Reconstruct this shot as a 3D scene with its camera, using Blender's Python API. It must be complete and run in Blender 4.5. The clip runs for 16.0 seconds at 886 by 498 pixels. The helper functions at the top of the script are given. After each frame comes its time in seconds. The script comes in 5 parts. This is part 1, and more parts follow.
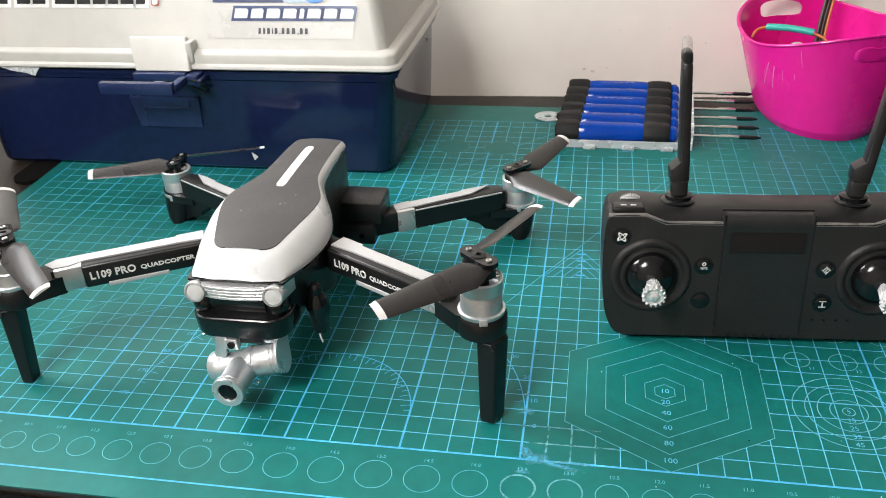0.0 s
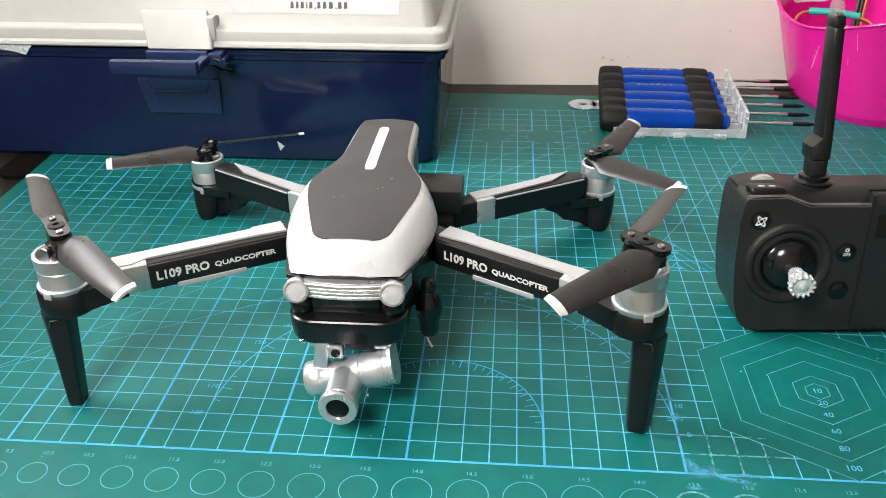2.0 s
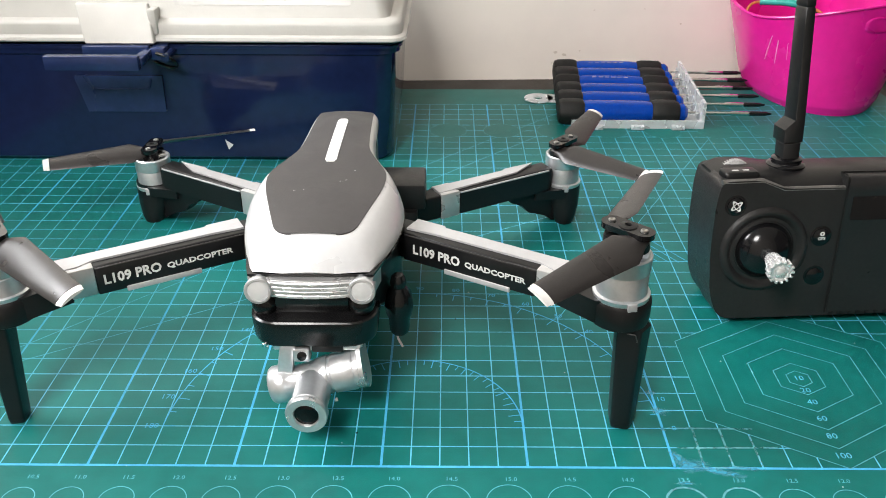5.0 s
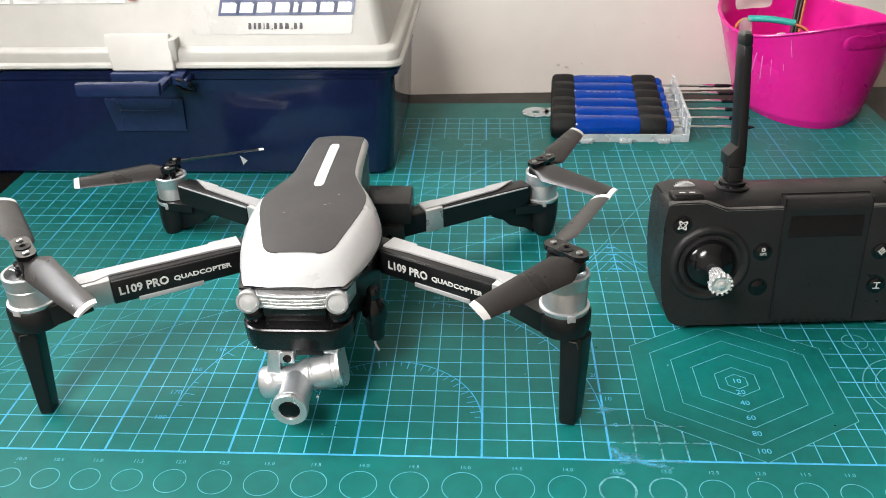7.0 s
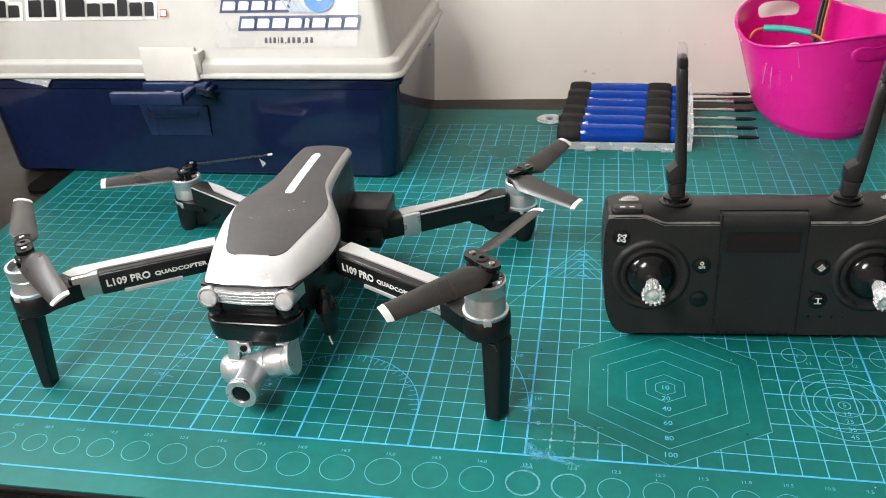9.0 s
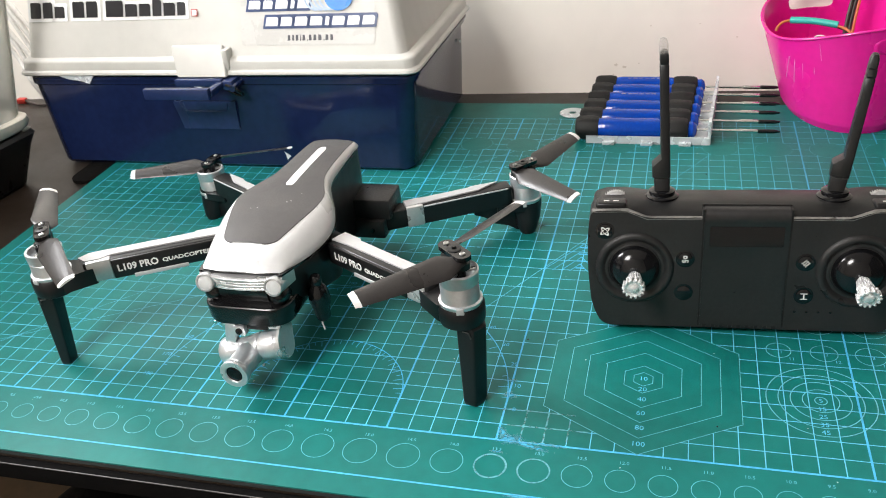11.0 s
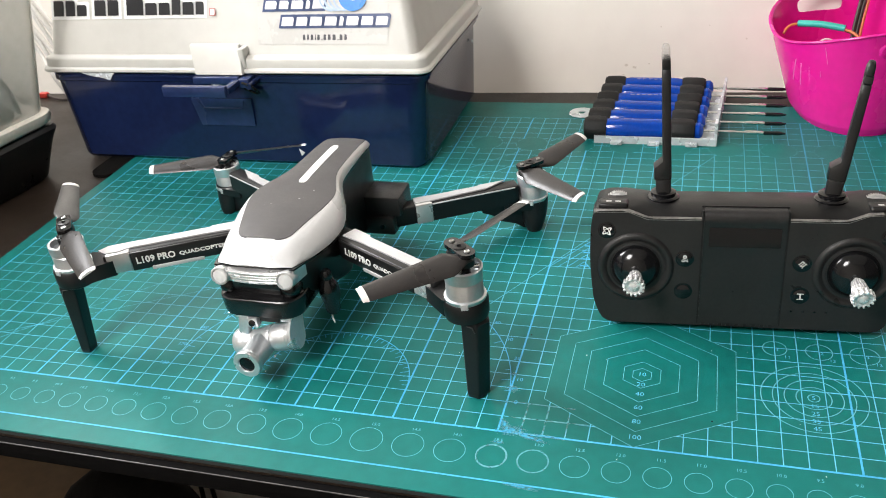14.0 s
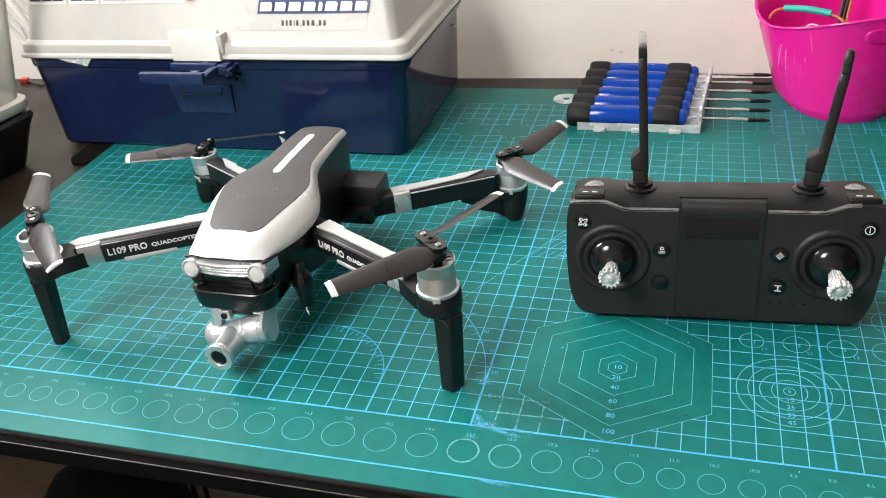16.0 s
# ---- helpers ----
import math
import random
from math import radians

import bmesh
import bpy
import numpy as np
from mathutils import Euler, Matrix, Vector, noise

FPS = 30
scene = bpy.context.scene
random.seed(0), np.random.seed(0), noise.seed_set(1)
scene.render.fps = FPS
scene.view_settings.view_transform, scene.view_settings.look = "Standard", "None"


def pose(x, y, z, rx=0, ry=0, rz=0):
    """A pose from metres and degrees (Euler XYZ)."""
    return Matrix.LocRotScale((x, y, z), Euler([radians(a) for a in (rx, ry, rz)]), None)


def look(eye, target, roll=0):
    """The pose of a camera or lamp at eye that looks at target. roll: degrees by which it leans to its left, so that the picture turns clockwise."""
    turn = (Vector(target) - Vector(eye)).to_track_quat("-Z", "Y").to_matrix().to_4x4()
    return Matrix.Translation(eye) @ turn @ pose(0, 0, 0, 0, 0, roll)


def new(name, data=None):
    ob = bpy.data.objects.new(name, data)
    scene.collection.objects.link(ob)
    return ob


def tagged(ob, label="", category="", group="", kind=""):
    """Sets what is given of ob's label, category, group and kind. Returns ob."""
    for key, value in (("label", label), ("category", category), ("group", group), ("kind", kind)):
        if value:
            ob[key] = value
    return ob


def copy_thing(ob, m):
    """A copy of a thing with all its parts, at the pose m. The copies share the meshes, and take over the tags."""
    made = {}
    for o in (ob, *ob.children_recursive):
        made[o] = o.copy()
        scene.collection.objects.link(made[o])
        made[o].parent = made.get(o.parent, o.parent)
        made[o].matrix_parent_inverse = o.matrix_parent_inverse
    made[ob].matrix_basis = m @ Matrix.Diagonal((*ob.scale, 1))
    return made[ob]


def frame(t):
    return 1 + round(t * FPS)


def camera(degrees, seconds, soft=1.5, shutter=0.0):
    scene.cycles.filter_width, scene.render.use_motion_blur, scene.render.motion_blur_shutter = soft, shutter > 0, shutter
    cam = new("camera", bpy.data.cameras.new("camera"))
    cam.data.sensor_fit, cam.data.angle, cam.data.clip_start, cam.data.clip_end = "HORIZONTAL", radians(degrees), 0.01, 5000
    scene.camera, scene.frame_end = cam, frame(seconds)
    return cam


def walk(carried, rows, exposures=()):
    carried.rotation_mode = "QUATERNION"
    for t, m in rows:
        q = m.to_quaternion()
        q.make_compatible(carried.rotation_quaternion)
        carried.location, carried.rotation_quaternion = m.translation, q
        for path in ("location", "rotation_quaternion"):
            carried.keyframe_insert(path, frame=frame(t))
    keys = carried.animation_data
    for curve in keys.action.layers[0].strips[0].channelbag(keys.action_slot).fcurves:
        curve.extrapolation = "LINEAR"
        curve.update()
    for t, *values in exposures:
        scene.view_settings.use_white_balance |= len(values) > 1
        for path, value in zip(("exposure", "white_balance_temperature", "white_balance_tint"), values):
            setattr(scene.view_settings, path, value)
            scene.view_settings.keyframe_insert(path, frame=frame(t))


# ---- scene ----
cam = camera(54.66, 16.0, soft=0.7)
# seconds, eye in metres, yaw, pitch, roll in degrees
ROWS = [
    (0, 0.02290, -0.25682, 0.24872, 11.089, -30.147, -2.765),
    (0.5, 0.00179, -0.24781, 0.23898, 10.676, -30.058, -3.025),
    (1, -0.02034, -0.23991, 0.22940, 9.253, -29.930, -2.481),
    (1.5, -0.04538, -0.23890, 0.22700, 6.807, -30.014, -1.396),
    (2, -0.06752, -0.22987, 0.21990, 4.576, -29.720, -0.441),
    (2.5, -0.08211, -0.22148, 0.21386, 2.802, -29.602, 0.256),
    (3, -0.08553, -0.21545, 0.20851, 1.159, -29.368, 0.791),
    (3.5, -0.08830, -0.21215, 0.20754, -0.351, -29.297, 1.394),
    (4, -0.08589, -0.21477, 0.20816, -1.104, -29.156, 1.559),
    (4.2, -0.08548, -0.21585, 0.20648, -0.982, -28.846, 1.329),
    (6.3, -0.06517, -0.22796, 0.21901, 1.874, -30.188, -0.829),
    (6.5, -0.06893, -0.23715, 0.22465, 1.800, -29.971, -0.406),
    (7, -0.04795, -0.24891, 0.23634, 3.491, -29.821, -1.349),
    (7.5, -0.03509, -0.25556, 0.24051, 6.590, -30.009, -2.660),
    (8, -0.01416, -0.26079, 0.24655, 8.397, -29.907, -3.005),
    (8.5, 0.00690, -0.26523, 0.25203, 10.020, -29.971, -3.264),
    (9, 0.02563, -0.26568, 0.25581, 11.595, -30.122, -3.801),
    (11.5, 0.07247, -0.27265, 0.26152, 18.306, -30.163, -6.218),
    (12, 0.07265, -0.27617, 0.26402, 18.647, -30.140, -6.163),
    (12.5, 0.07365, -0.27634, 0.26342, 18.754, -30.160, -6.175),
    (13, 0.07508, -0.27716, 0.26424, 19.224, -30.328, -6.358),
    (13.5, 0.07655, -0.27800, 0.26543, 18.267, -30.495, -5.791),
    (14, 0.07743, -0.27869, 0.26691, 18.672, -30.471, -5.978),
    (14.5, 0.08128, -0.28250, 0.27373, 19.069, -30.589, -6.133),
    (15, 0.08249, -0.28400, 0.27353, 19.175, -31.119, -6.129),
    (15.5, 0.08408, -0.27951, 0.27167, 19.215, -31.414, -6.211),
    (16, 0.08599, -0.26900, 0.26720, 18.541, -31.696, -6.000),
]


# focus on the quadcopter
cam.data.dof.use_dof, cam.data.dof.focus_distance, cam.data.dof.aperture_fstop = True, 0.31, 60.0


def aim(x, y, z, yaw, pitch, roll):
    return pose(x, y, z, 90 + pitch, 0, yaw) @ pose(0, 0, 0, 0, 0, roll)


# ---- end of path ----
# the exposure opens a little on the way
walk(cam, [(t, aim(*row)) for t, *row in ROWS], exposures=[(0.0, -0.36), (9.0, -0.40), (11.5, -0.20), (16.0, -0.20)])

# ---- light ----
world = bpy.data.worlds.new("room_air")
scene.world = world
world.use_nodes = True
world.node_tree.nodes["Background"].inputs[0].default_value = (0.9, 0.95, 1.0, 1)
world.node_tree.nodes["Background"].inputs[1].default_value = 0.02

# the pendant lamp above the front of the desk
lamp = bpy.data.lights.new("pendant_glow", "POINT")
lamp.shadow_soft_size, lamp.energy, lamp.color = 0.15, 33.4, (1.0, 0.97, 0.945)
new("pendant_glow", lamp).matrix_world = pose(-0.33, -0.49, 0.68)
# the swing-arm lamp clamped at the end of the desk
task = bpy.data.lights.new("task_glow", "AREA")
task.shape, task.size, task.energy, task.color = "DISK", 0.34, 10.8, (0.985, 0.985, 1.0)
new("task_glow", task).matrix_world = look((-0.70, 0.20, 0.58), (-0.10, 0.05, 0.0))

# ---- materials ----


def mat(name, color, rough=0.5, metal=0.0, var=0.12, scale=60.0, bump=0.0, bump_scale=400.0, rough_var=0.08, coat=0.0, spec=0.5):
    """A node material with a base colour that drifts at two scales, uneven gloss and fine relief."""
    m = bpy.data.materials.new(name)
    m.use_nodes = True
    nt = m.node_tree
    b = nt.nodes["Principled BSDF"]
    co = nt.nodes.new("ShaderNodeTexCoord")
    big = nt.nodes.new("ShaderNodeTexNoise")
    big.inputs["Scale"].default_value, big.inputs["Detail"].default_value = scale, 5
    small = nt.nodes.new("ShaderNodeTexNoise")
    small.inputs["Scale"].default_value, small.inputs["Detail"].default_value = scale * 9, 3
    nt.links.new(co.outputs["Object"], big.inputs["Vector"])
    nt.links.new(co.outputs["Object"], small.inputs["Vector"])
    mix = nt.nodes.new("ShaderNodeMath")
    mix.operation = "ADD"
    nt.links.new(big.outputs["Fac"], mix.inputs[0])
    nt.links.new(small.outputs["Fac"], mix.inputs[1])
    ramp = nt.nodes.new("ShaderNodeMapRange")
    ramp.inputs["From Min"].default_value, ramp.inputs["From Max"].default_value = 0.7, 1.3
    ramp.inputs["To Min"].default_value, ramp.inputs["To Max"].default_value = 1 - var, 1 + var
    nt.links.new(mix.outputs[0], ramp.inputs["Value"])
    tint = nt.nodes.new("ShaderNodeMix")
    tint.data_type, tint.blend_type = "RGBA", "MULTIPLY"
    tint.inputs["Factor"].default_value = 1.0
    tint.inputs["A"].default_value = (*color, 1)
    nt.links.new(ramp.outputs["Result"], tint.inputs["B"])
    nt.links.new(tint.outputs["Result"], b.inputs["Base Color"])
    gloss = nt.nodes.new("ShaderNodeMapRange")
    gloss.inputs["From Min"].default_value, gloss.inputs["From Max"].default_value = 0.3, 0.7
    gloss.inputs["To Min"].default_value, gloss.inputs["To Max"].default_value = max(0.02, rough - rough_var), min(1, rough + rough_var)
    nt.links.new(big.outputs["Fac"], gloss.inputs["Value"])
    nt.links.new(gloss.outputs["Result"], b.inputs["Roughness"])
    b.inputs["Metallic"].default_value = metal
    b.inputs["Coat Weight"].default_value = coat
    b.inputs["Specular IOR Level"].default_value = spec
    if bump:
        grain = nt.nodes.new("ShaderNodeTexNoise")
        grain.inputs["Scale"].default_value, grain.inputs["Detail"].default_value = bump_scale, 4
        nt.links.new(co.outputs["Object"], grain.inputs["Vector"])
        bn = nt.nodes.new("ShaderNodeBump")
        bn.inputs["Strength"].default_value, bn.inputs["Distance"].default_value = bump, 0.0006
        nt.links.new(grain.outputs["Fac"], bn.inputs["Height"])
        nt.links.new(bn.outputs["Normal"], b.inputs["Normal"])
    return m


def principled(m):
    return m.node_tree.nodes["Principled BSDF"]


M_MAT = mat("mat_vinyl", (0.004, 0.146, 0.132), 0.42, var=0.12, scale=14, bump=0.10, bump_scale=2500, spec=0.26)
M_LINE = mat("mat_print_blue", (0.12, 0.49, 0.71), 0.45, var=0.18, scale=30, spec=0.22)
M_BOLD = mat("mat_print_blue_bold", (0.07, 0.41, 0.70), 0.45, var=0.18, scale=30, spec=0.22)
M_PALE = mat("mat_print_pale", (0.125, 0.43, 0.52), 0.45, var=0.15, scale=40, spec=0.22)


def worn(m, ground, cx, cy, rx, ry, most):
    """Print faded round a middle point (metres): the colour drifts unevenly towards the sheet's."""
    nt = m.node_tree
    base = nt.nodes["Principled BSDF"].inputs["Base Color"]
    print_colour = base.links[0].from_socket
    co = nt.nodes.new("ShaderNodeTexCoord")
    place = nt.nodes.new("ShaderNodeMapping")
    place.vector_type = "TEXTURE"
    place.inputs["Location"].default_value, place.inputs["Scale"].default_value = (cx, cy, 0), (rx, ry, 1)
    nt.links.new(co.outputs["Object"], place.inputs["Vector"])
    far = nt.nodes.new("ShaderNodeVectorMath")
    far.operation = "LENGTH"
    nt.links.new(place.outputs["Vector"], far.inputs[0])
    noise = nt.nodes.new("ShaderNodeTexNoise")
    noise.inputs["Scale"].default_value, noise.inputs["Detail"].default_value = 45, 4
    nt.links.new(co.outputs["Object"], noise.inputs["Vector"])
    both = nt.nodes.new("ShaderNodeMath")
    both.operation = "ADD"
    nt.links.new(far.outputs["Value"], both.inputs[0])
    nt.links.new(noise.outputs["Fac"], both.inputs[1])
    fade = nt.nodes.new("ShaderNodeMapRange")
    fade.interpolation_type = "SMOOTHSTEP"
    for name, v in (("From Min", 0.75), ("From Max", 1.6), ("To Min", most), ("To Max", 0.0)):
        fade.inputs[name].default_value = v
    nt.links.new(both.outputs[0], fade.inputs["Value"])
    blend = nt.nodes.new("ShaderNodeMix")
    blend.data_type = "RGBA"
    blend.inputs["B"].default_value = (*ground, 1)
    nt.links.new(fade.outputs["Result"], blend.inputs["Factor"])
    nt.links.new(print_colour, blend.inputs["A"])
    nt.links.new(blend.outputs["Result"], base)


for m in (M_LINE, M_BOLD, M_PALE):
    worn(m, (0.01, 0.15, 0.145), 0.16, 0.31, 0.13, 0.085, 0.50)
    # milky glare over the left of the mat, put into the print's colour
    worn(m, (0.01, 0.15, 0.145), -0.26, 0.12, 0.13, 0.13, 0.50)


def patchy(m, cx, cy, rx, ry, low, high, scale):
    """Lets a material cover only uneven flecks that thin out from a middle point (metres)."""
    nt = m.node_tree
    co = nt.nodes.new("ShaderNodeTexCoord")
    place = nt.nodes.new("ShaderNodeMapping")
    place.vector_type = "TEXTURE"
    place.inputs["Location"].default_value, place.inputs["Scale"].default_value = (cx, cy, 0), (rx, ry, 1)
    nt.links.new(co.outputs["Object"], place.inputs["Vector"])
    far = nt.nodes.new("ShaderNodeVectorMath")
    far.operation = "LENGTH"
    nt.links.new(place.outputs["Vector"], far.inputs[0])
    fleck = nt.nodes.new("ShaderNodeTexNoise")
    fleck.inputs["Scale"].default_value, fleck.inputs["Detail"].default_value, fleck.inputs["Distortion"].default_value = scale, 6, 1.5
    nt.links.new(co.outputs["Object"], fleck.inputs["Vector"])
    less = nt.nodes.new("ShaderNodeMath")
    less.operation, less.inputs[1].default_value = "MULTIPLY", 0.30
    nt.links.new(far.outputs["Value"], less.inputs[0])
    diff = nt.nodes.new("ShaderNodeMath")
    diff.operation = "SUBTRACT"
    nt.links.new(fleck.outputs["Fac"], diff.inputs[0])
    nt.links.new(less.outputs[0], diff.inputs[1])
    edge = nt.nodes.new("ShaderNodeMapRange")
    edge.inputs["From Min"].default_value, edge.inputs["From Max"].default_value = low, high
    edge.inputs["To Max"].default_value = 0.75
    nt.links.new(diff.outputs[0], edge.inputs["Value"])
    nt.links.new(edge.outputs["Result"], principled(m).inputs["Alpha"])
M_EDGE = mat("mat_core_grey", (0.032, 0.037, 0.037), 0.8, spec=0.2)
M_DESK = mat("desk_laminate", (0.021, 0.0145, 0.0105), 0.46, var=0.25, scale=25, bump=0.2, bump_scale=900, spec=0.26)
M_DESKEDGE = mat("desk_edge_black", (0.0032, 0.0030, 0.0030), 0.85, var=0.3, bump=0.15, spec=0.06)
M_TRIM = mat("worn_edge_grey", (0.075, 0.07, 0.07), 0.4, var=0.6, scale=160)
M_WALL = mat("wall_paint_cream", (0.88, 0.835, 0.76), 0.75, var=0.035, scale=3.0, bump=0.12, bump_scale=260)
M_DIM = mat("unseen_wall_dark", (0.10, 0.095, 0.09), 0.8, var=0.05, scale=3.0)
M_CEIL = mat("ceiling_paint", (0.80, 0.79, 0.76), 0.85, var=0.03, scale=4)
M_FLOOR = mat("floor_boards_brown", (0.10, 0.06, 0.034), 0.5, var=0.3, scale=6)
M_BLACK = mat("plastic_black_satin", (0.007, 0.007, 0.0075), 0.38, var=0.2, spec=0.4, bump=0.08, bump_scale=1800)
M_BLACKM = mat("plastic_black_matte", (0.0175, 0.0168, 0.0172), 0.34, var=0.2, spec=0.40, bump=0.25, bump_scale=3000)
M_BLACKS = mat("plastic_black_semigloss", (0.005, 0.005, 0.0055), 0.24, var=0.2, scale=40, rough_var=0.07)
M_GLOSS = mat("plastic_black_gloss", (0.005, 0.005, 0.006), 0.13, var=0.1, rough_var=0.04)
M_SHELL = mat("shell_pearl_white", (0.62, 0.625, 0.63), 0.32, metal=0.15, var=0.03, scale=40, coat=0.3)
M_PANEL = mat("top_panel_graphite", (0.043, 0.040, 0.041), 0.5, var=0.10, scale=50, bump=0.15, bump_scale=4000)
M_SILVER = mat("silver_paint", (0.60, 0.60, 0.60), 0.30, metal=0.6, var=0.05, scale=60)
M_SILVERW = mat("strip_pale_silver", (0.46, 0.46, 0.465), 0.36, metal=0.15, var=0.04)
M_CHROME = mat("machined_aluminium", (0.70, 0.70, 0.69), 0.24, metal=1.0, var=0.08, scale=80, rough_var=0.08)
M_SATIN = mat("satin_aluminium", (0.66, 0.68, 0.70), 0.34, metal=0.78, var=0.06, scale=80)
M_STEEL = mat("polished_steel", (0.75, 0.75, 0.74), 0.14, metal=1.0, var=0.08)
M_BLADE = mat("propeller_dark_grey", (0.026, 0.0235, 0.023), 0.33, var=0.12, scale=70, bump=0.1, bump_scale=2500)
M_BRIGHT = mat("bright_satin_steel", (0.80, 0.80, 0.80), 0.27, metal=0.5, var=0.1, scale=200)
M_DUST = mat("pale_dust", (0.55, 0.55, 0.52), 0.8)
M_SCREW = mat("screw_dull_steel", (0.42, 0.42, 0.41), 0.32, metal=1.0)
M_RIDGE = mat("ridge_highlight_silver", (0.30, 0.295, 0.29), 0.34, metal=0.85, var=0.4, scale=300, bump=0.2, bump_scale=1200)
M_FAINT = mat("print_dull_white", (0.34, 0.335, 0.33), 0.5)
M_TIP = mat("antenna_tip_smoky", (0.42, 0.40, 0.38), 0.35)
principled(M_TIP).inputs["Alpha"].default_value = 0.30
M_WHEEL = mat("wheel_dull_silver", (0.46, 0.46, 0.46), 0.4, metal=0.3, var=0.15)
M_STAIN = mat("wall_smudge", (0.70, 0.645, 0.56), 0.8)
M_WHITE = mat("print_white", (0.72, 0.71, 0.69), 0.5, var=0.05)
M_LENSGLASS = mat("lens_glass_dark", (0.003, 0.003, 0.004), 0.05, var=0.1, spec=0.3)
M_LAMP = mat("headlamp_frosted", (0.60, 0.61, 0.61), 0.22, var=0.05, coat=0.6)
M_NAVY = mat("toolbox_navy_plastic", (0.0085, 0.0155, 0.056), 0.085, var=0.18, scale=18, rough_var=0.03, bump=0.02, bump_scale=1200)
M_NAVYL = mat("toolbox_latch_navy", (0.0175, 0.032, 0.102), 0.24, var=0.15, scale=25)
M_CREAM = mat("toolbox_lid_ivory", (0.525, 0.515, 0.480), 0.42, var=0.05, scale=9, bump=0.10, bump_scale=900)
M_PINK = mat("tub_magenta_plastic", (0.72, 0.010, 0.285), 0.25, var=0.06, scale=20)
principled(M_PINK).inputs["Subsurface Weight"].default_value = 0.12
principled(M_PINK).inputs["Subsurface Radius"].default_value = (0.012, 0.003, 0.006)
M_BLUE = mat("handle_blue_acetate", (0.001, 0.048, 0.36), 0.09, var=0.15, scale=60, spec=0.32)
M_RUBBER = mat("rubber_black", (0.008, 0.008, 0.008), 0.60, var=0.25, spec=0.35, bump=0.4, bump_scale=1500)
M_CLEAR = mat("tray_clear_plastic", (0.90, 0.94, 0.96), 0.28, var=0.05)
principled(M_CLEAR).inputs["Transmission Weight"].default_value = 0.50
M_TUB = mat("storage_lid_frosted", (0.66, 0.63, 0.58), 0.26, var=0.06, scale=15)
principled(M_TUB).inputs["Alpha"].default_value = 0.42
M_TUBRIM = mat("storage_rim_ivory", (0.60, 0.565, 0.50), 0.4, var=0.08)
M_GLINT = mat("tub_glint_pale", (0.85, 0.42, 0.66), 0.5)
M_TEAL = mat("heatshrink_teal", (0.03, 0.42, 0.36), 0.4, var=0.1)
M_RED = mat("wire_red", (0.42, 0.03, 0.02), 0.45)
M_ORANGE = mat("wire_orange", (0.55, 0.16, 0.05), 0.45)
M_DARKWIRE = mat("wire_dark_brown", (0.03, 0.018, 0.015), 0.45)
M_CABLE = mat("cable_white", (0.66, 0.64, 0.60), 0.45)
M_STICKW = mat("sticker_white", (0.80, 0.80, 0.79), 0.35, var=0.03)
M_STICKK = mat("sticker_black", (0.012, 0.012, 0.014), 0.35)
M_STICKN = mat("sticker_navy", (0.035, 0.06, 0.15), 0.35)
M_STICKB = mat("sticker_blue", (0.03, 0.20, 0.60), 0.3)
M_STICKG = mat("sticker_grey_blue", (0.36, 0.45, 0.58), 0.35)
M_FILM = mat("sticker_clear_film", (0.53, 0.52, 0.495), 0.26, var=0.03)
M_INK = mat("marker_ink", (0.06, 0.06, 0.07), 0.5)
M_PAPER = mat("paper_white", (0.75, 0.76, 0.78), 0.5)
M_CARD = mat("cardboard_brown", (0.085, 0.05, 0.024), 0.8, var=0.2, scale=8)
M_CLOTH = mat("fabric_black", (0.005, 0.0045, 0.004), 0.95, spec=0.1, var=0.3, scale=30, bump=0.5, bump_scale=700)
M_GLOW = bpy.data.materials.new("diffuser_glow")
M_GLOW.use_nodes = True
principled(M_GLOW).inputs["Emission Color"].default_value = (1.0, 0.965, 0.92, 1)
principled(M_GLOW).inputs["Emission Strength"].default_value = 6.0

# ---- shape helpers: all lengths below are centimetres ----
CM = 0.01


def thing(name, x=0.0, y=0.0, z=0.0, label="", category="", group="", turn=(0, 0, 0)):
    ob = new(name)
    ob.empty_display_size = 0.02
    ob.matrix_basis = pose(x * CM, y * CM, z * CM, *turn)
    return tagged(ob, label, category, group)


def part(name, bm, material, parent, label="", smooth=True, kind=""):
    me = bpy.data.meshes.new(name)
    bmesh.ops.scale(bm, vec=(CM, CM, CM), verts=bm.verts)
    bmesh.ops.recalc_face_normals(bm, faces=bm.faces)
    bm.to_mesh(me)
    bm.free()
    if smooth:
        me.shade_smooth()
        me.set_sharp_from_angle(angle=radians(38))
    me.materials.append(material)
    ob = new(name, me)
    ob.parent = parent
    return tagged(ob, label, kind=kind)


def xf(bm, m):
    bmesh.ops.transform(bm, matrix=m, verts=bm.verts)
    return bm


def merge(*bms):
    out = bmesh.new()
    for b in bms:
        me = bpy.data.meshes.new("tmp")
        b.to_mesh(me)
        b.free()
        out.from_mesh(me)
        bpy.data.meshes.remove(me)
    return out


def bevel(bm, w, seg=2, angle=30):
    edges = [e for e in bm.edges if len(e.link_faces) == 2 and e.calc_face_angle(0) > radians(angle)]
    bmesh.ops.bevel(bm, geom=edges, offset=w, segments=seg, affect="EDGES", profile=0.5, clamp_overlap=True)
    return bm


def box(x0, x1, y0, y1, z0, z1, b=0.05, seg=2):
    bm = bmesh.new()
    bmesh.ops.create_cube(bm, size=1.0)
    bmesh.ops.transform(bm, matrix=Matrix.Translation(((x0 + x1) / 2, (y0 + y1) / 2, (z0 + z1) / 2)) @ Matrix.Diagonal((x1 - x0, y1 - y0, z1 - z0, 1)), verts=bm.verts)
    return bevel(bm, b, seg) if b else bm


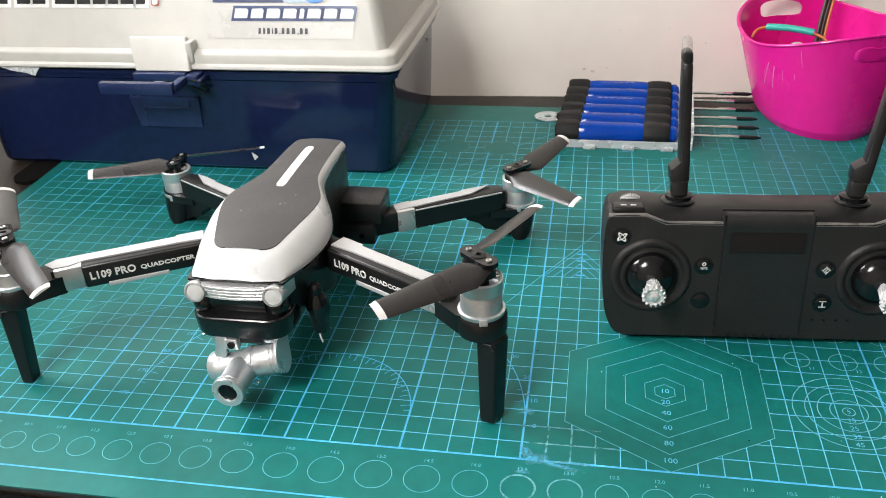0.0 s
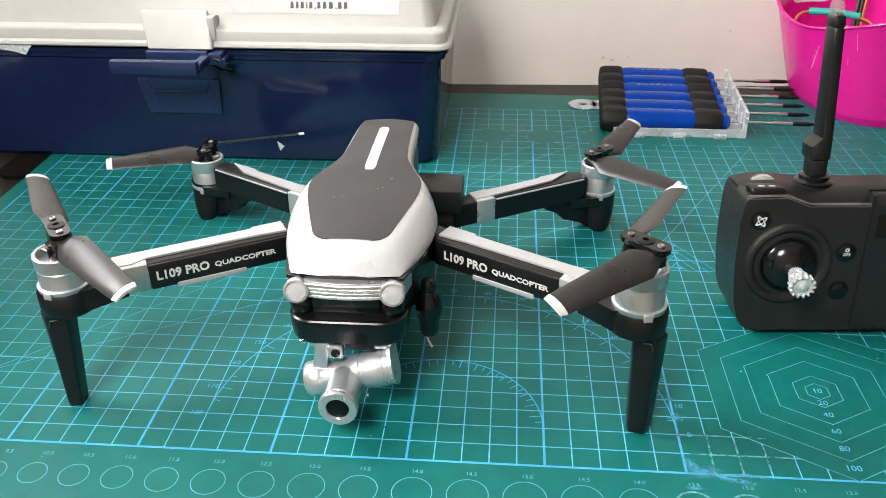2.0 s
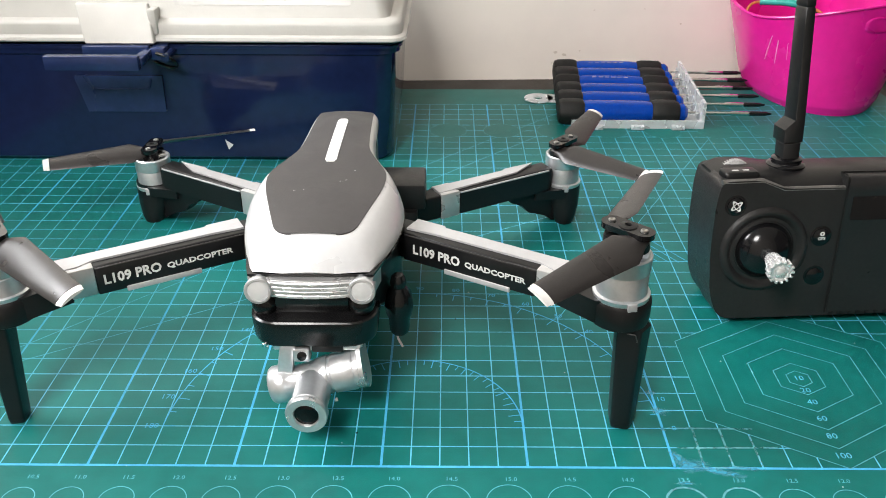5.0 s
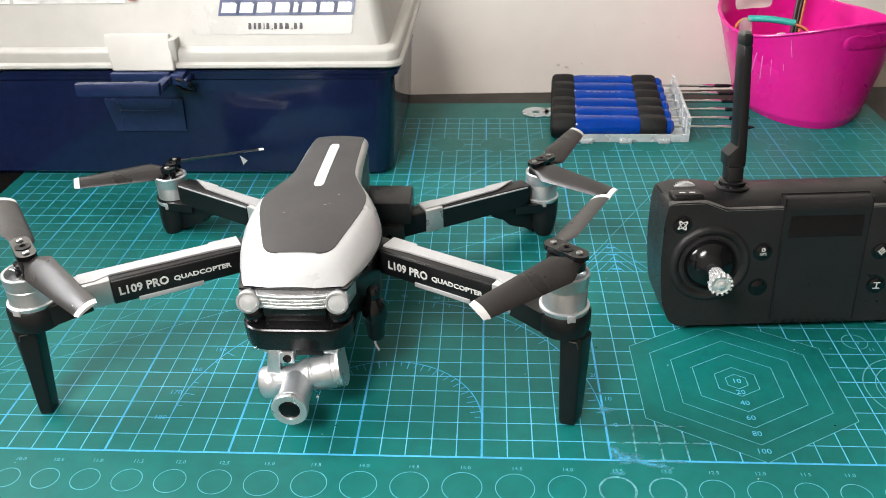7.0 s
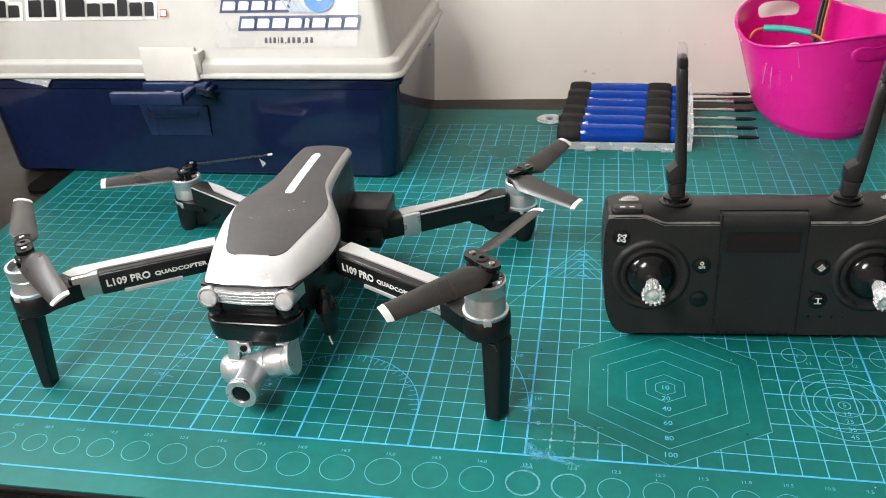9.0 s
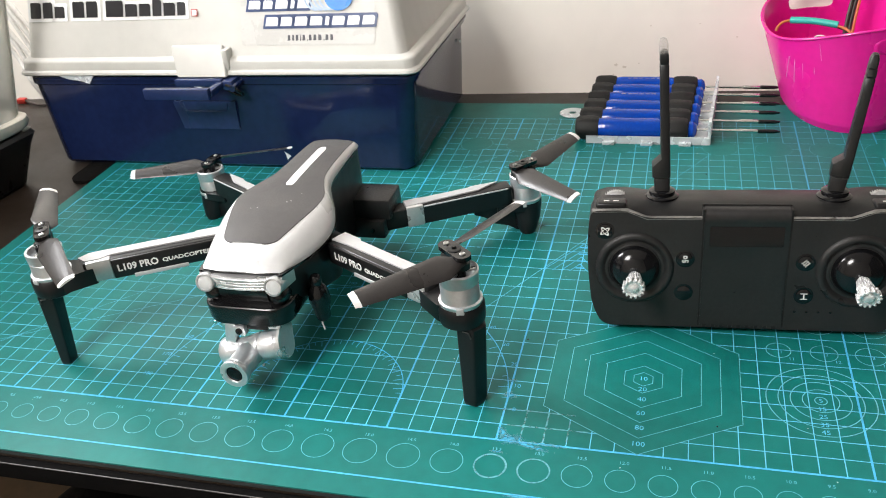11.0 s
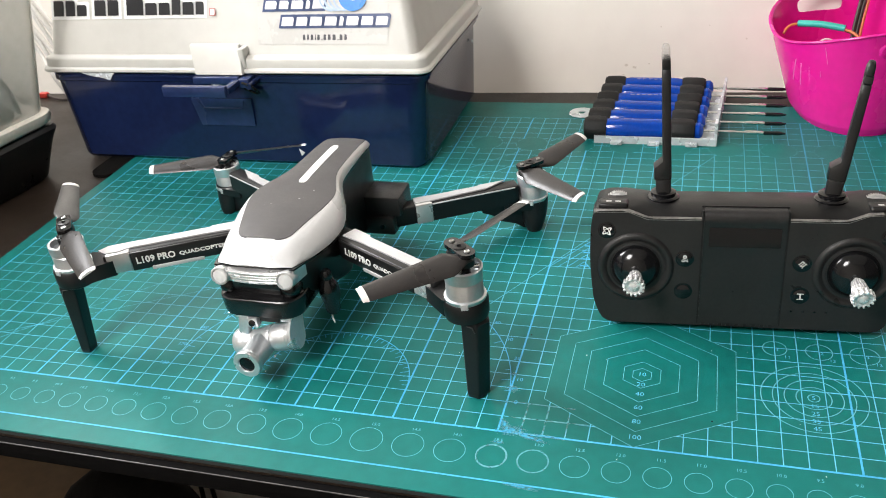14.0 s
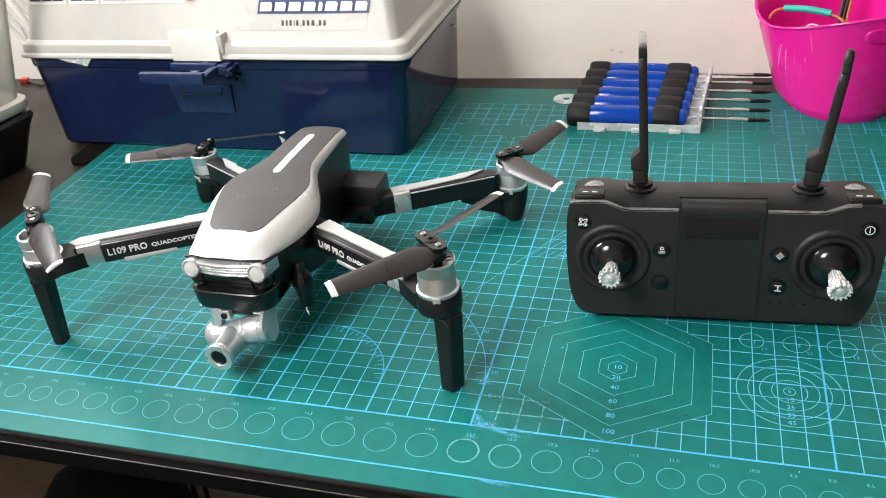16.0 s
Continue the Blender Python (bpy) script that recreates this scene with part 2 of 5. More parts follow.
def prism(pts, z0, z1, b=0.0, seg=2, top=1.0, centre=(0, 0)):
    """An outline in x, y drawn up from z0 to z1; top shrinks the upper outline about a centre."""
    bm = bmesh.new()
    lo = [bm.verts.new((x, y, z0)) for x, y in pts]
    hi = [bm.verts.new((centre[0] + (x - centre[0]) * top, centre[1] + (y - centre[1]) * top, z1)) for x, y in pts]
    bm.faces.new(lo[::-1])
    bm.faces.new(hi)
    for i in range(len(pts)):
        j = (i + 1) % len(pts)
        bm.faces.new((lo[i], lo[j], hi[j], hi[i]))
    return bevel(bm, b, seg) if b else bm


def loft(rings, caps=True, closed=True):
    bm = bmesh.new()
    rows = [[bm.verts.new(p) for p in r] for r in rings]
    n = len(rows[0])
    for a, b in zip(rows, rows[1:]):
        for i in range(n if closed else n - 1):
            j = (i + 1) % n
            bm.faces.new((a[i], a[j], b[j], b[i]))
    if caps:
        bm.faces.new(rows[0][::-1])
        bm.faces.new(rows[-1])
    return bm


def lathe(profile, n=32, m=Matrix(), caps=True):
    """A profile of (radius, height) turned about z."""
    rings = [[(r * math.cos(2 * math.pi * i / n), r * math.sin(2 * math.pi * i / n), z) for i in range(n)] for r, z in profile]
    return xf(loft(rings, caps), m)


def tube(pts, r, n=10, caps=True):
    """A round tube along points; r is one radius or one for each point."""
    pts = [Vector(p) for p in pts]
    rs = r if isinstance(r, (list, tuple)) else [r] * len(pts)
    rings, up = [], Vector((0.03, 0.02, 1)).normalized()
    for i, p in enumerate(pts):
        d = (pts[min(i + 1, len(pts) - 1)] - pts[max(i - 1, 0)]).normalized()
        side = d.cross(up)
        if side.length < 0.1:
            side = d.cross(Vector((1, 0, 0)))
        side.normalize()
        up2 = side.cross(d).normalized()
        rings.append([p + rs[i] * (math.cos(2 * math.pi * k / n) * side + math.sin(2 * math.pi * k / n) * up2) for k in range(n)])
    return loft(rings, caps)


def spline(pts, n=8):
    """Points along a smooth curve through pts."""
    pts = [Vector(p) for p in pts]
    out = []
    for i in range(len(pts) - 1):
        a, b, c, d = pts[max(i - 1, 0)], pts[i], pts[i + 1], pts[min(i + 2, len(pts) - 1)]
        for k in range(n):
            t = k / n
            out.append(0.5 * ((2 * b) + (c - a) * t + (2 * a - 5 * b + 4 * c - d) * t * t + (3 * b - a - 3 * c + d) * t**3))
    return out + [pts[-1]]


def lerp_table(rows, y):
    """Columns of a table keyed by its first column, on a smooth curve through the rows."""
    rows = sorted(rows)
    if y <= rows[0][0]:
        return rows[0][1:]
    for i in range(len(rows) - 1):
        a, b = rows[i], rows[i + 1]
        if y <= b[0]:
            o, c = rows[max(i - 1, 0)], rows[min(i + 2, len(rows) - 1)]
            h = b[0] - a[0]
            t = (y - a[0]) / h
            out = []
            for k in range(1, len(a)):
                ma, mb = (b[k] - o[k]) / (b[0] - o[0]) * h, (c[k] - a[k]) / (c[0] - a[0]) * h
                out.append((2 * t**3 - 3 * t**2 + 1) * a[k] + (t**3 - 2 * t**2 + t) * ma + (3 * t**2 - 2 * t**3) * b[k] + (t**3 - t**2) * mb)
            return tuple(out)
    return rows[-1][1:]


def rounded(x0, x1, y0, y1, r, n=6):
    """A rounded rectangle as an outline."""
    out = []
    for cx, cy, a0 in ((x1 - r, y1 - r, 0), (x0 + r, y1 - r, 90), (x0 + r, y0 + r, 180), (x1 - r, y0 + r, 270)):
        out += [(cx + r * math.cos(radians(a0 + 90 * k / n)), cy + r * math.sin(radians(a0 + 90 * k / n))) for k in range(n + 1)]
    return out


def letters(text, size, m, depth=0.004, bold=0.0, spacing=1.0):
    """Raised lettering in the built-in font, centred on the origin of m."""
    cu = bpy.data.curves.new("letters", "FONT")
    cu.body, cu.size, cu.align_x, cu.align_y = text, size, "CENTER", "CENTER"
    cu.extrude, cu.offset, cu.resolution_u, cu.space_character = depth, bold, 2, spacing
    ob = bpy.data.objects.new("letters", cu)
    me = bpy.data.meshes.new_from_object(ob)
    bm = bmesh.new()
    bm.from_mesh(me)
    bpy.data.objects.remove(ob)
    bpy.data.curves.remove(cu)
    bpy.data.meshes.remove(me)
    return xf(bm, m)


def fitted(text, width, height, m, depth=0.012, bold=0.012):
    """Lettering stretched to a given width and height, its lower left corner at the origin of m."""
    bm = letters(text, 1.0, Matrix(), depth, bold)
    xs, ys = [v.co.x for v in bm.verts], [v.co.y for v in bm.verts]
    fit = Matrix.Diagonal((width / (max(xs) - min(xs)), height / (max(ys) - min(ys)), 1, 1)) @ Matrix.Translation((-min(xs), -min(ys), 0))
    return xf(bm, m @ fit)


def flat(verts_faces):
    bm = bmesh.new()
    for quad in verts_faces:
        bm.faces.new([bm.verts.new(p) for p in quad])
    bmesh.ops.remove_doubles(bm, verts=bm.verts, dist=0.0002)
    return bm


def stroke(a, b, w, z):
    """A printed line from a to b as one thin quad."""
    dx, dy = b[0] - a[0], b[1] - a[1]
    n = math.hypot(dx, dy) or 1.0
    px, py = -dy / n * w / 2, dx / n * w / 2
    return [(a[0] + px, a[1] + py, z), (a[0] - px, a[1] - py, z), (b[0] - px, b[1] - py, z), (b[0] + px, b[1] + py, z)]


def ring(cx, cy, r, w, z, n=48, a0=0.0, a1=360.0):
    quads = []
    for k in range(n):
        p, q = radians(a0 + (a1 - a0) * k / n), radians(a0 + (a1 - a0) * (k + 1) / n)
        quads.append([(cx + s * math.cos(t), cy + s * math.sin(t), z) for s, t in ((r - w / 2, p), (r + w / 2, p), (r + w / 2, q), (r - w / 2, q))])
    return quads


def smooth_outline(pts, n=5, most=0.75):
    """Corners rounded by a closed curve that keeps near the outline."""
    out = []
    m = len(pts)
    for i in range(m):
        p, q, r = Vector(pts[i - 1]), Vector(pts[i]), Vector(pts[(i + 1) % m])
        cut = min(most, (q - p).length * 0.42, (r - q).length * 0.42)
        a, c = q + (p - q).normalized() * cut, q + (r - q).normalized() * cut
        for k in range(n + 1):
            t = k / n
            out.append(tuple((1 - t) ** 2 * a + 2 * t * (1 - t) * q + t * t * c))
    return out


# ---- the room ----
def slab(name, x0, x1, y0, y1, z0, z1, material, label, category):
    bm = box(x0, x1, y0, y1, z0, z1, 0)
    ob = part(name, bm, material, None, smooth=False)
    return tagged(ob, label, category, kind="structure")


north = slab("wall_north", -190, 190, 48.5, 60, -76, 175, M_WALL, "cream painted wall behind the desk", "wall")
slab("wall_west", -202, -190, -190, 60, -76, 175, M_WALL, "cream painted side wall of the room", "wall")
# never in view; dark so that little light bounces back from the right
slab("wall_east", 190, 202, -190, 60, -76, 175, M_DIM, "unseen side wall kept dark to limit bounced light", "wall")
slab("wall_south", -202, 202, -202, -190, -76, 175, M_WALL, "cream painted wall facing the desk", "wall")
slab("ceiling", -202, 202, -202, 60, 175, 185, M_CEIL, "white painted flat ceiling", "ceiling")
slab("floor", -202, 202, -202, 60, -86, -76, M_FLOOR, "brown wooden floor below the desk", "floor")

# faint smudges on the wall behind the desk
rng = random.Random(21)
for wx, wz, r in ((1.2, 0.08, 0.24), (0.96, -0.8, 0.10), (1.95, -0.1, 0.22), (3.2, 0.25, 0.10), (4.14, 3.6, 0.09), (8.2, 3.7, 0.08), (11.3, 2.5, 0.12)):
    spot = [(wx + r * rng.uniform(0.5, 1.1) * math.cos(2 * math.pi * k / 9), 48.49, wz + r * rng.uniform(0.3, 0.8) * math.sin(2 * math.pi * k / 9)) for k in range(9)]
    part("smudge", flat([spot]), M_STAIN, north, "small brownish smudge", smooth=False)

fixture = thing("pendant_lamp", -33, -49, 175, "white pendant lamp on a cord switched on", "lamp")
part("ceiling_rose", lathe([(0.2, 0), (5.0, 0), (5.0, -1.5), (3.5, -2.6), (0.2, -2.8)], 32), M_CEIL, fixture, "white ceiling rose")
part("cord", tube([(0, 0, -2), (0, 0, -75)], 0.3, 8), M_CABLE, fixture, "white cord")
part("shade", lathe([(2.5, -74), (2.9, -73.8), (17.4, -87), (17.4, -88), (17.0, -88), (2.5, -74.6)], 40, caps=False), M_CEIL, fixture, "white conical shade")
part("diffuser", lathe([(0.2, -87.4), (16.8, -87.2), (16.8, -86.8), (0.2, -86.8)], 40), M_GLOW, fixture, "glowing diffuser")

desk = thing("desk", 0, 0, -0.3, "dark brown laminate desk with a black front edge", "desk")
part("top", prism([(-95, -4.15), (75, -4.15), (75, 45.6), (-95, 38.9)], -1.0, 0, 0.06), M_DESK, desk, "dark brown laminate top")
part("front_edge", box(-95, 75, -4.60, -4.16, -1.02, -0.03, 0.06, 3), M_DESKEDGE, desk, "black rounded front edge")
part("edge_trim", box(-95, 75, -4.618, -4.565, -0.075, -0.015, 0.02), M_TRIM, desk, "thin pale edge strip")
for lx in (-92, 72):
    for ly in (0, 38):
        part("leg", box(lx - 2, lx + 2, ly - 2, ly + 2, -75.7, -1.0, 0.3), M_DESKEDGE, desk)

swing = thing("desk_lamp", -90, 30, -0.3, "white swing-arm desk lamp switched on", "lamp")
part("clamp", box(-2, 2, -2.5, 2.5, 0, 4, 0.3), M_BLACK, swing, "black desk clamp")
part("lower_arm", tube([(0, 0, 3.5), (-3, 3, 44)], 0.7, 12), M_CEIL, swing, "white lower arm")
part("upper_arm", tube([(-3, 3, 44), (15.0, -8.6, 65)], 0.6, 12), M_CEIL, swing, "white upper arm")
part("shade", lathe([(3.0, 8.5), (3.4, 8.6), (16.9, 0.6), (16.9, -0.6), (16.5, -0.6), (16.5, 0.4), (3.0, 8.0)], 32, look((19.2, -9.8, 59.0), (80, -25, 0.3)), False), M_CEIL, swing, "white conical shade")

# ---- cutting mat ----
MX0, MX1, MY0, MY1 = -36.0, 24.0, -4.1, 39.3
HEX = (5.95, 4.93)
cutting_mat = thing("cutting_mat", 0, 0, 0, "teal green cutting mat with printed blue centimetre grid", "cutting mat")
part("sheet", prism(rounded(MX0, MX1, MY0, MY1, 0.6), -0.29, 0.0, 0.04, 1), M_MAT, cutting_mat, "teal vinyl sheet")
part("core_edge", prism(rounded(MX0 - 0.02, MX1 + 0.02, MY0 - 0.02, MY1 + 0.02, 0.62), -0.27, -0.07), M_EDGE, cutting_mat, "grey cut edge")
Z1, Z2, Z3 = 0.006, 0.009, 0.012
BLANKS = [(-32.2 + 3.5 * k, 31.0, 1.2) for k in range(16)]


GX0, GX1, GY1 = -35, 23, 36
BOLD_X = (-35, -30, -25, -20, -15, -10, -5, 0, 15, 20)


def grid_line(a, b, strong, w):
    part("bold_grid_line" if strong else "grid_line", flat([stroke(a, b, w, Z2 if strong else Z1)]), M_BOLD if strong else M_LINE, cutting_mat, smooth=False)


for gx in range(GX0, GX1 + 1):
    grid_line((gx, 0), (gx, GY1), gx in BOLD_X, 0.09 if gx in BOLD_X else 0.046)
for gy in range(0, GY1 + 1):
    grid_line((GX0, gy), (GX1, gy), gy == 0, 0.10 if gy == 0 else (0.066 if gy % 5 == 0 else 0.048))
part("border_line", flat([stroke((GX0, -3.0), (GX1, -3.0), 0.085, Z2)]), M_BOLD, cutting_mat, smooth=False)
for a, b in (((-34.6, 0.2), (-2, 18.9)), ((-16.0, 18.4), (1.0, 35.5)), ((-30, 2), (-2, 30)), ((-3, 9), (9.5, 30.6))):
    part("angle_line", flat([stroke(a, b, 0.032, Z1 + 0.001)]), M_LINE, cutting_mat, smooth=False)
for k in range(4):
    top, half = 16.95 - 0.75 * k, 1.95 - 0.48 * k
    part("chevron", flat([stroke((1.92 - half, 13.9), (1.92, top), 0.04, Z3), stroke((1.92 + half, 13.9), (1.92, top), 0.04, Z3 + 0.001), stroke((1.72, top - 0.45), (2.2, top - 0.45), 0.12, Z3 + 0.002)]), M_BOLD, cutting_mat, smooth=False)

# fields without grid
part("plain_field", flat([[(HEX[0] + 4.92 * math.sin(radians(60 * k)), HEX[1] + 4.92 * math.cos(radians(60 * k)), 0.0105) for k in range(6)]]), M_MAT, cutting_mat, smooth=False)
for x, y, r in BLANKS:
    part("plain_field", flat([[(x + r * math.cos(2 * math.pi * k / 36), y + r * math.sin(2 * math.pi * k / 36), 0.0105) for k in range(36)]]), M_MAT, cutting_mat, smooth=False)

# protractor
for R, long, short in ((9, 0.45, 0.25), (4, 0.45, 0.30)):
    arc = ring(-9, 2, R, 0.05, Z3, 90, 0, 180)
    for a in range(0, 181, 5):
        c, q = math.cos(radians(a)), math.sin(radians(a))
        r = R - (long if a % 10 == 0 else short)
        arc.append(stroke((-9 + r * c, 2 + r * q), (-9 + (R - 0.026) * c, 2 + (R - 0.026) * q), 0.04, Z3))
    part("protractor_arc", flat(arc), M_BOLD, cutting_mat, "printed protractor arc with ticks", smooth=False)


def number(text, size, x, y, material):
    part("printed_number", letters(text, size, Matrix.Translation((x, y, Z3)), 0.001), material, cutting_mat, smooth=False)


for a in range(0, 181, 10):
    number(str(a), 0.36, -9 + 9.42 * math.cos(radians(a)), 2 + 9.42 * math.sin(radians(a)), M_BOLD)

# nested hexagons with their sizes
for size in (10, 20, 40, 60, 80, 100):
    r = size / 20 * 0.985
    part("hexagon", flat(ring(HEX[0], HEX[1], r, 0.034, Z3, 6, 30, 390)), M_PALE, cutting_mat, "pale printed hexagon outline", smooth=False)
for t, dy in (("10", 0.03), ("20", -0.72), ("40", -1.42), ("60", -2.35), ("80", -3.3), ("100", -4.3)):
    number(t, 0.40, HEX[0], HEX[1] + dy, M_LINE)


# circle templates
def circle(x, y, r, w=0.042, n=48):
    part("circle", flat(ring(x, y, r, w, Z3, n)), M_PALE, cutting_mat, "pale printed circle", smooth=False)


for r in (0.25, 0.75, 1.25, 1.75, 2.25):
    circle(13.5, 4.5, r)
    circle(20.0, 4.5, r)
for k in range(5):
    circle(12 + 2 * k, 7.95, (1.1 + 0.1 * k) / 2, 0.038)
    circle(11.6 + 2.3 * k, 10.3, (1.6 + 0.1 * k) / 2, 0.038)
    number(str(11 + k), 0.30, 12.55 + 2 * k, 7.35, M_LINE)
    number(str(k + 1), 0.30, 12.12 + 2 * k, 7.85, M_LINE)
for x, y, r in BLANKS:
    circle(x, y, r, 0.018, 36)
for t, dy in (("5", 0.0), ("15", -0.55), ("25", -1.05), ("35", -1.55), ("45", -2.02)):
    number(t, 0.36, 13.5, 4.5 + dy, M_LINE)
templates, gap = [(-5.72, 15.0)], 0.0
for k in range(18):
    gap += (14.75 - 0.5 * k) / 10 + 0.5
    templates += [(-5.72 - gap, 14.5 - 0.5 * k), (-5.72 + gap, 14.5 - 0.5 * k)]
for x, v in templates:
    circle(x, -1.58, v / 20, 0.030, 40)
    number("%.1f" % v, 0.25, x + 0.1, -0.58, M_PALE)

# worn, smeared print: the grid is rubbed away beside the zero line, with ghost lines and blue flecks left
rng = random.Random(9)
for cx, cy, rx, ry in ((1.75, 1.1, 1.35, 0.78), (0.85, 0.75, 0.68, 0.5), (2.75, 0.95, 0.75, 0.45), (1.2, 1.75, 0.5, 0.35)):
    lift = 0.0125 + 0.0004 * len([o for o in cutting_mat.children if o.name.startswith("rubbed")])
    edge = [(cx + rx * rng.uniform(0.82, 1.12) * math.cos(2 * math.pi * k / 22), cy + ry * rng.uniform(0.82, 1.12) * math.sin(2 * math.pi * k / 22), lift) for k in range(22)]
    part("rubbed_area", flat([edge]), M_MAT, cutting_mat, "area where the printed grid is rubbed away", smooth=False)
M_GHOST = mat("mat_print_ghost", (0.14, 0.44, 0.50), 0.5, var=0.3, scale=90)
patchy(M_GHOST, 0.018, 0.012, 0.03, 0.03, 0.24, 0.46, 260)
GHOSTS = (((1.0, 0.15), (1.06, 2.1)), ((2.0, 0.1), (2.02, 2.0)), ((3.0, 0.1), (3.0, 1.6)), ((0.3, 0.98), (4.2, 1.02)), ((0.2, 2.02), (3.2, 1.98)), ((0.6, 0.02), (2.6, -0.02)))
for k, (a, b) in enumerate(GHOSTS):
    part("ghost_line", flat([stroke(a, b, 0.075, 0.0150 + 0.0003 * k)]), M_GHOST, cutting_mat, "broken pale ghost line", smooth=False)
M_ROUGH = mat("mat_print_scuffed", (0.14, 0.44, 0.50), 0.5, var=0.3, scale=90)
patchy(M_ROUGH, 0.010, -0.016, 0.05, 0.05, 0.22, 0.44, 240)
for x, w in ((0.055, 0.085), (1.88, 0.06)):
    part("scuffed_circle", flat(ring(x, -1.58, 0.67, w, Z3 + 0.004, 40)), M_ROUGH, cutting_mat, "scuffed and doubled printed circle", smooth=False)
SMEARS = ((0.55, 0.12, 0.55, 0.30, 14), (1.45, -0.18, 0.85, 0.16, -12), (0.2, 0.5, 0.20, 0.40, 30), (0.2, -0.72, 0.30, 0.10, 0), (1.6, -3.1, 0.75, 0.14, -3), (2.2, 0.0, 0.7, 0.10, -4), (0.1, 2.95, 0.32, 0.22, 0), (0.0, 1.95, 0.1, 0.1, 0), (0.0, 4.0, 0.18, 0.14, 0))
for k, (cx, cy, rx, ry, a) in enumerate(SMEARS):
    M_SMUDGE = mat("mat_smear", (0.08, 0.42, 0.60), 0.55, var=0.3, scale=90)
    patchy(M_SMUDGE, 0, 0, rx * CM * 0.75, ry * CM * 0.75, 0.02, 0.50, 330)
    ob = part("smeared_print", flat([[(-2.2 * rx, -2.2 * ry, 0), (2.2 * rx, -2.2 * ry, 0), (2.2 * rx, 2.2 * ry, 0), (-2.2 * rx, 2.2 * ry, 0)]]), M_SMUDGE, cutting_mat, "smeared worn blue print", smooth=False)
    ob.matrix_basis = pose(cx * CM, cy * CM, (0.017 + 0.0006 * k) * CM, 0, 0, a)

# crumbs and dust on the mat
rng = random.Random(77)
crumbs = bmesh.new()
for k in range(70):
    cx, cy, r = rng.uniform(-34, 22), rng.uniform(-3.5, 30), rng.choice((0.012, 0.016, 0.022, 0.03))
    bmesh.ops.create_icosphere(crumbs, subdivisions=1, radius=r, matrix=Matrix.Translation((cx, cy, 0.012 + r * 0.4)) @ Matrix.Diagonal((1, rng.uniform(0.6, 1.6), 0.5, 1)))
dust = part("dust", crumbs, M_DUST, None, kind="stuff")
tagged(dust, "pale crumbs and dust lying on the mat", "dust", kind="stuff")
crumbs = bmesh.new()
for k in range(22):
    cx, cy, r = rng.uniform(-34, 20), rng.uniform(1, 28), rng.choice((0.02, 0.03, 0.045))
    bmesh.ops.create_icosphere(crumbs, subdivisions=1, radius=r, matrix=Matrix.Translation((cx, cy, 0.012 + r * 0.4)) @ Matrix.Diagonal((1, rng.uniform(0.6, 1.8), 0.5, 1)))
dust = part("dust", crumbs, M_RUBBER, None, kind="stuff")
tagged(dust, "dark crumbs lying on the mat", "dust", kind="stuff")

# ---- the quadcopter; x is counted from its middle line ----
drone = thing("quadcopter", -12.4, 0, 0, "white and black folding quadcopter standing on the mat", "drone")
MIRROR = Matrix.Diagonal((-1, 1, 1, 1))


def sided(bm, s):
    return xf(bm, MIRROR) if s < 0 else bm


# y, panel half width, shell half width, height at panel edge, lower edge
SHELL = [
    (2.75, 0.9, 1.98, 5.93, 5.80),
    (3.05, 1.0, 2.12, 6.17, 5.78),
    (3.6, 1.15, 2.26, 6.43, 5.73),
    (4.3, 1.35, 2.42, 6.62, 5.64),
    (6.0, 1.85, 2.84, 6.84, 5.58),
    (7.5, 2.22, 2.98, 6.95, 5.74),
    (8.6, 2.25, 2.70, 7.00, 6.05),
    (9.8, 1.80, 2.12, 7.04, 6.32),
    (10.8, 1.46, 1.72, 7.04, 6.46),
    (12.0, 1.34, 1.58, 7.02, 6.50),
    (14.5, 1.26, 1.48, 6.92, 6.48),
    (15.9, 1.20, 1.40, 6.74, 6.40),
    (16.35, 1.05, 1.26, 6.50, 6.30),
]


def shell_section(y, lift=0.0):
    p, w, zt, ze = lerp_table(SHELL, y)
    h = zt - ze
    half = [(0, zt + 0.10), (p * 0.5, zt + 0.08), (p, zt), (p + 0.30 * (w - p), zt - 0.10 * h), (p + 0.62 * (w - p), zt - 0.32 * h), (p + 0.88 * (w - p), zt - 0.62 * h), (w, zt - 0.86 * h), (w, ze)]
    return [(-x, z + lift) for x, z in half[:0:-1]] + [(x, z + lift) for x, z in half]


ys = [2.75 + (16.35 - 2.75) * (k / 44) for k in range(45)]
rings = [[(x, y + max(0.0, 4.6 - y) * 0.055 * x * x, z) for x, z in shell_section(y)] for y in ys]
bm = loft(rings, caps=False, closed=False)
for r in (rings[0], rings[-1]):
    bm.faces.new([bm.verts.new(p) for p in r])
part("top_shell", bm, M_SHELL, drone, "pearl white top shell")


def panel_half(y):
    p = lerp_table(SHELL, y)[0]
    front, rear = y - 4.22, 16.1 - y
    for d, r in ((front, 0.55), (rear, 0.35)):
        if d < r:
            p -= r - math.sqrt(max(0.0, r * r - (r - d) ** 2))
    return p


def panel_z(x, y):
    p, w, zt, ze = lerp_table(SHELL, y)
    return zt + 0.10 * (1 - min(1.0, abs(x) / p) ** 2)


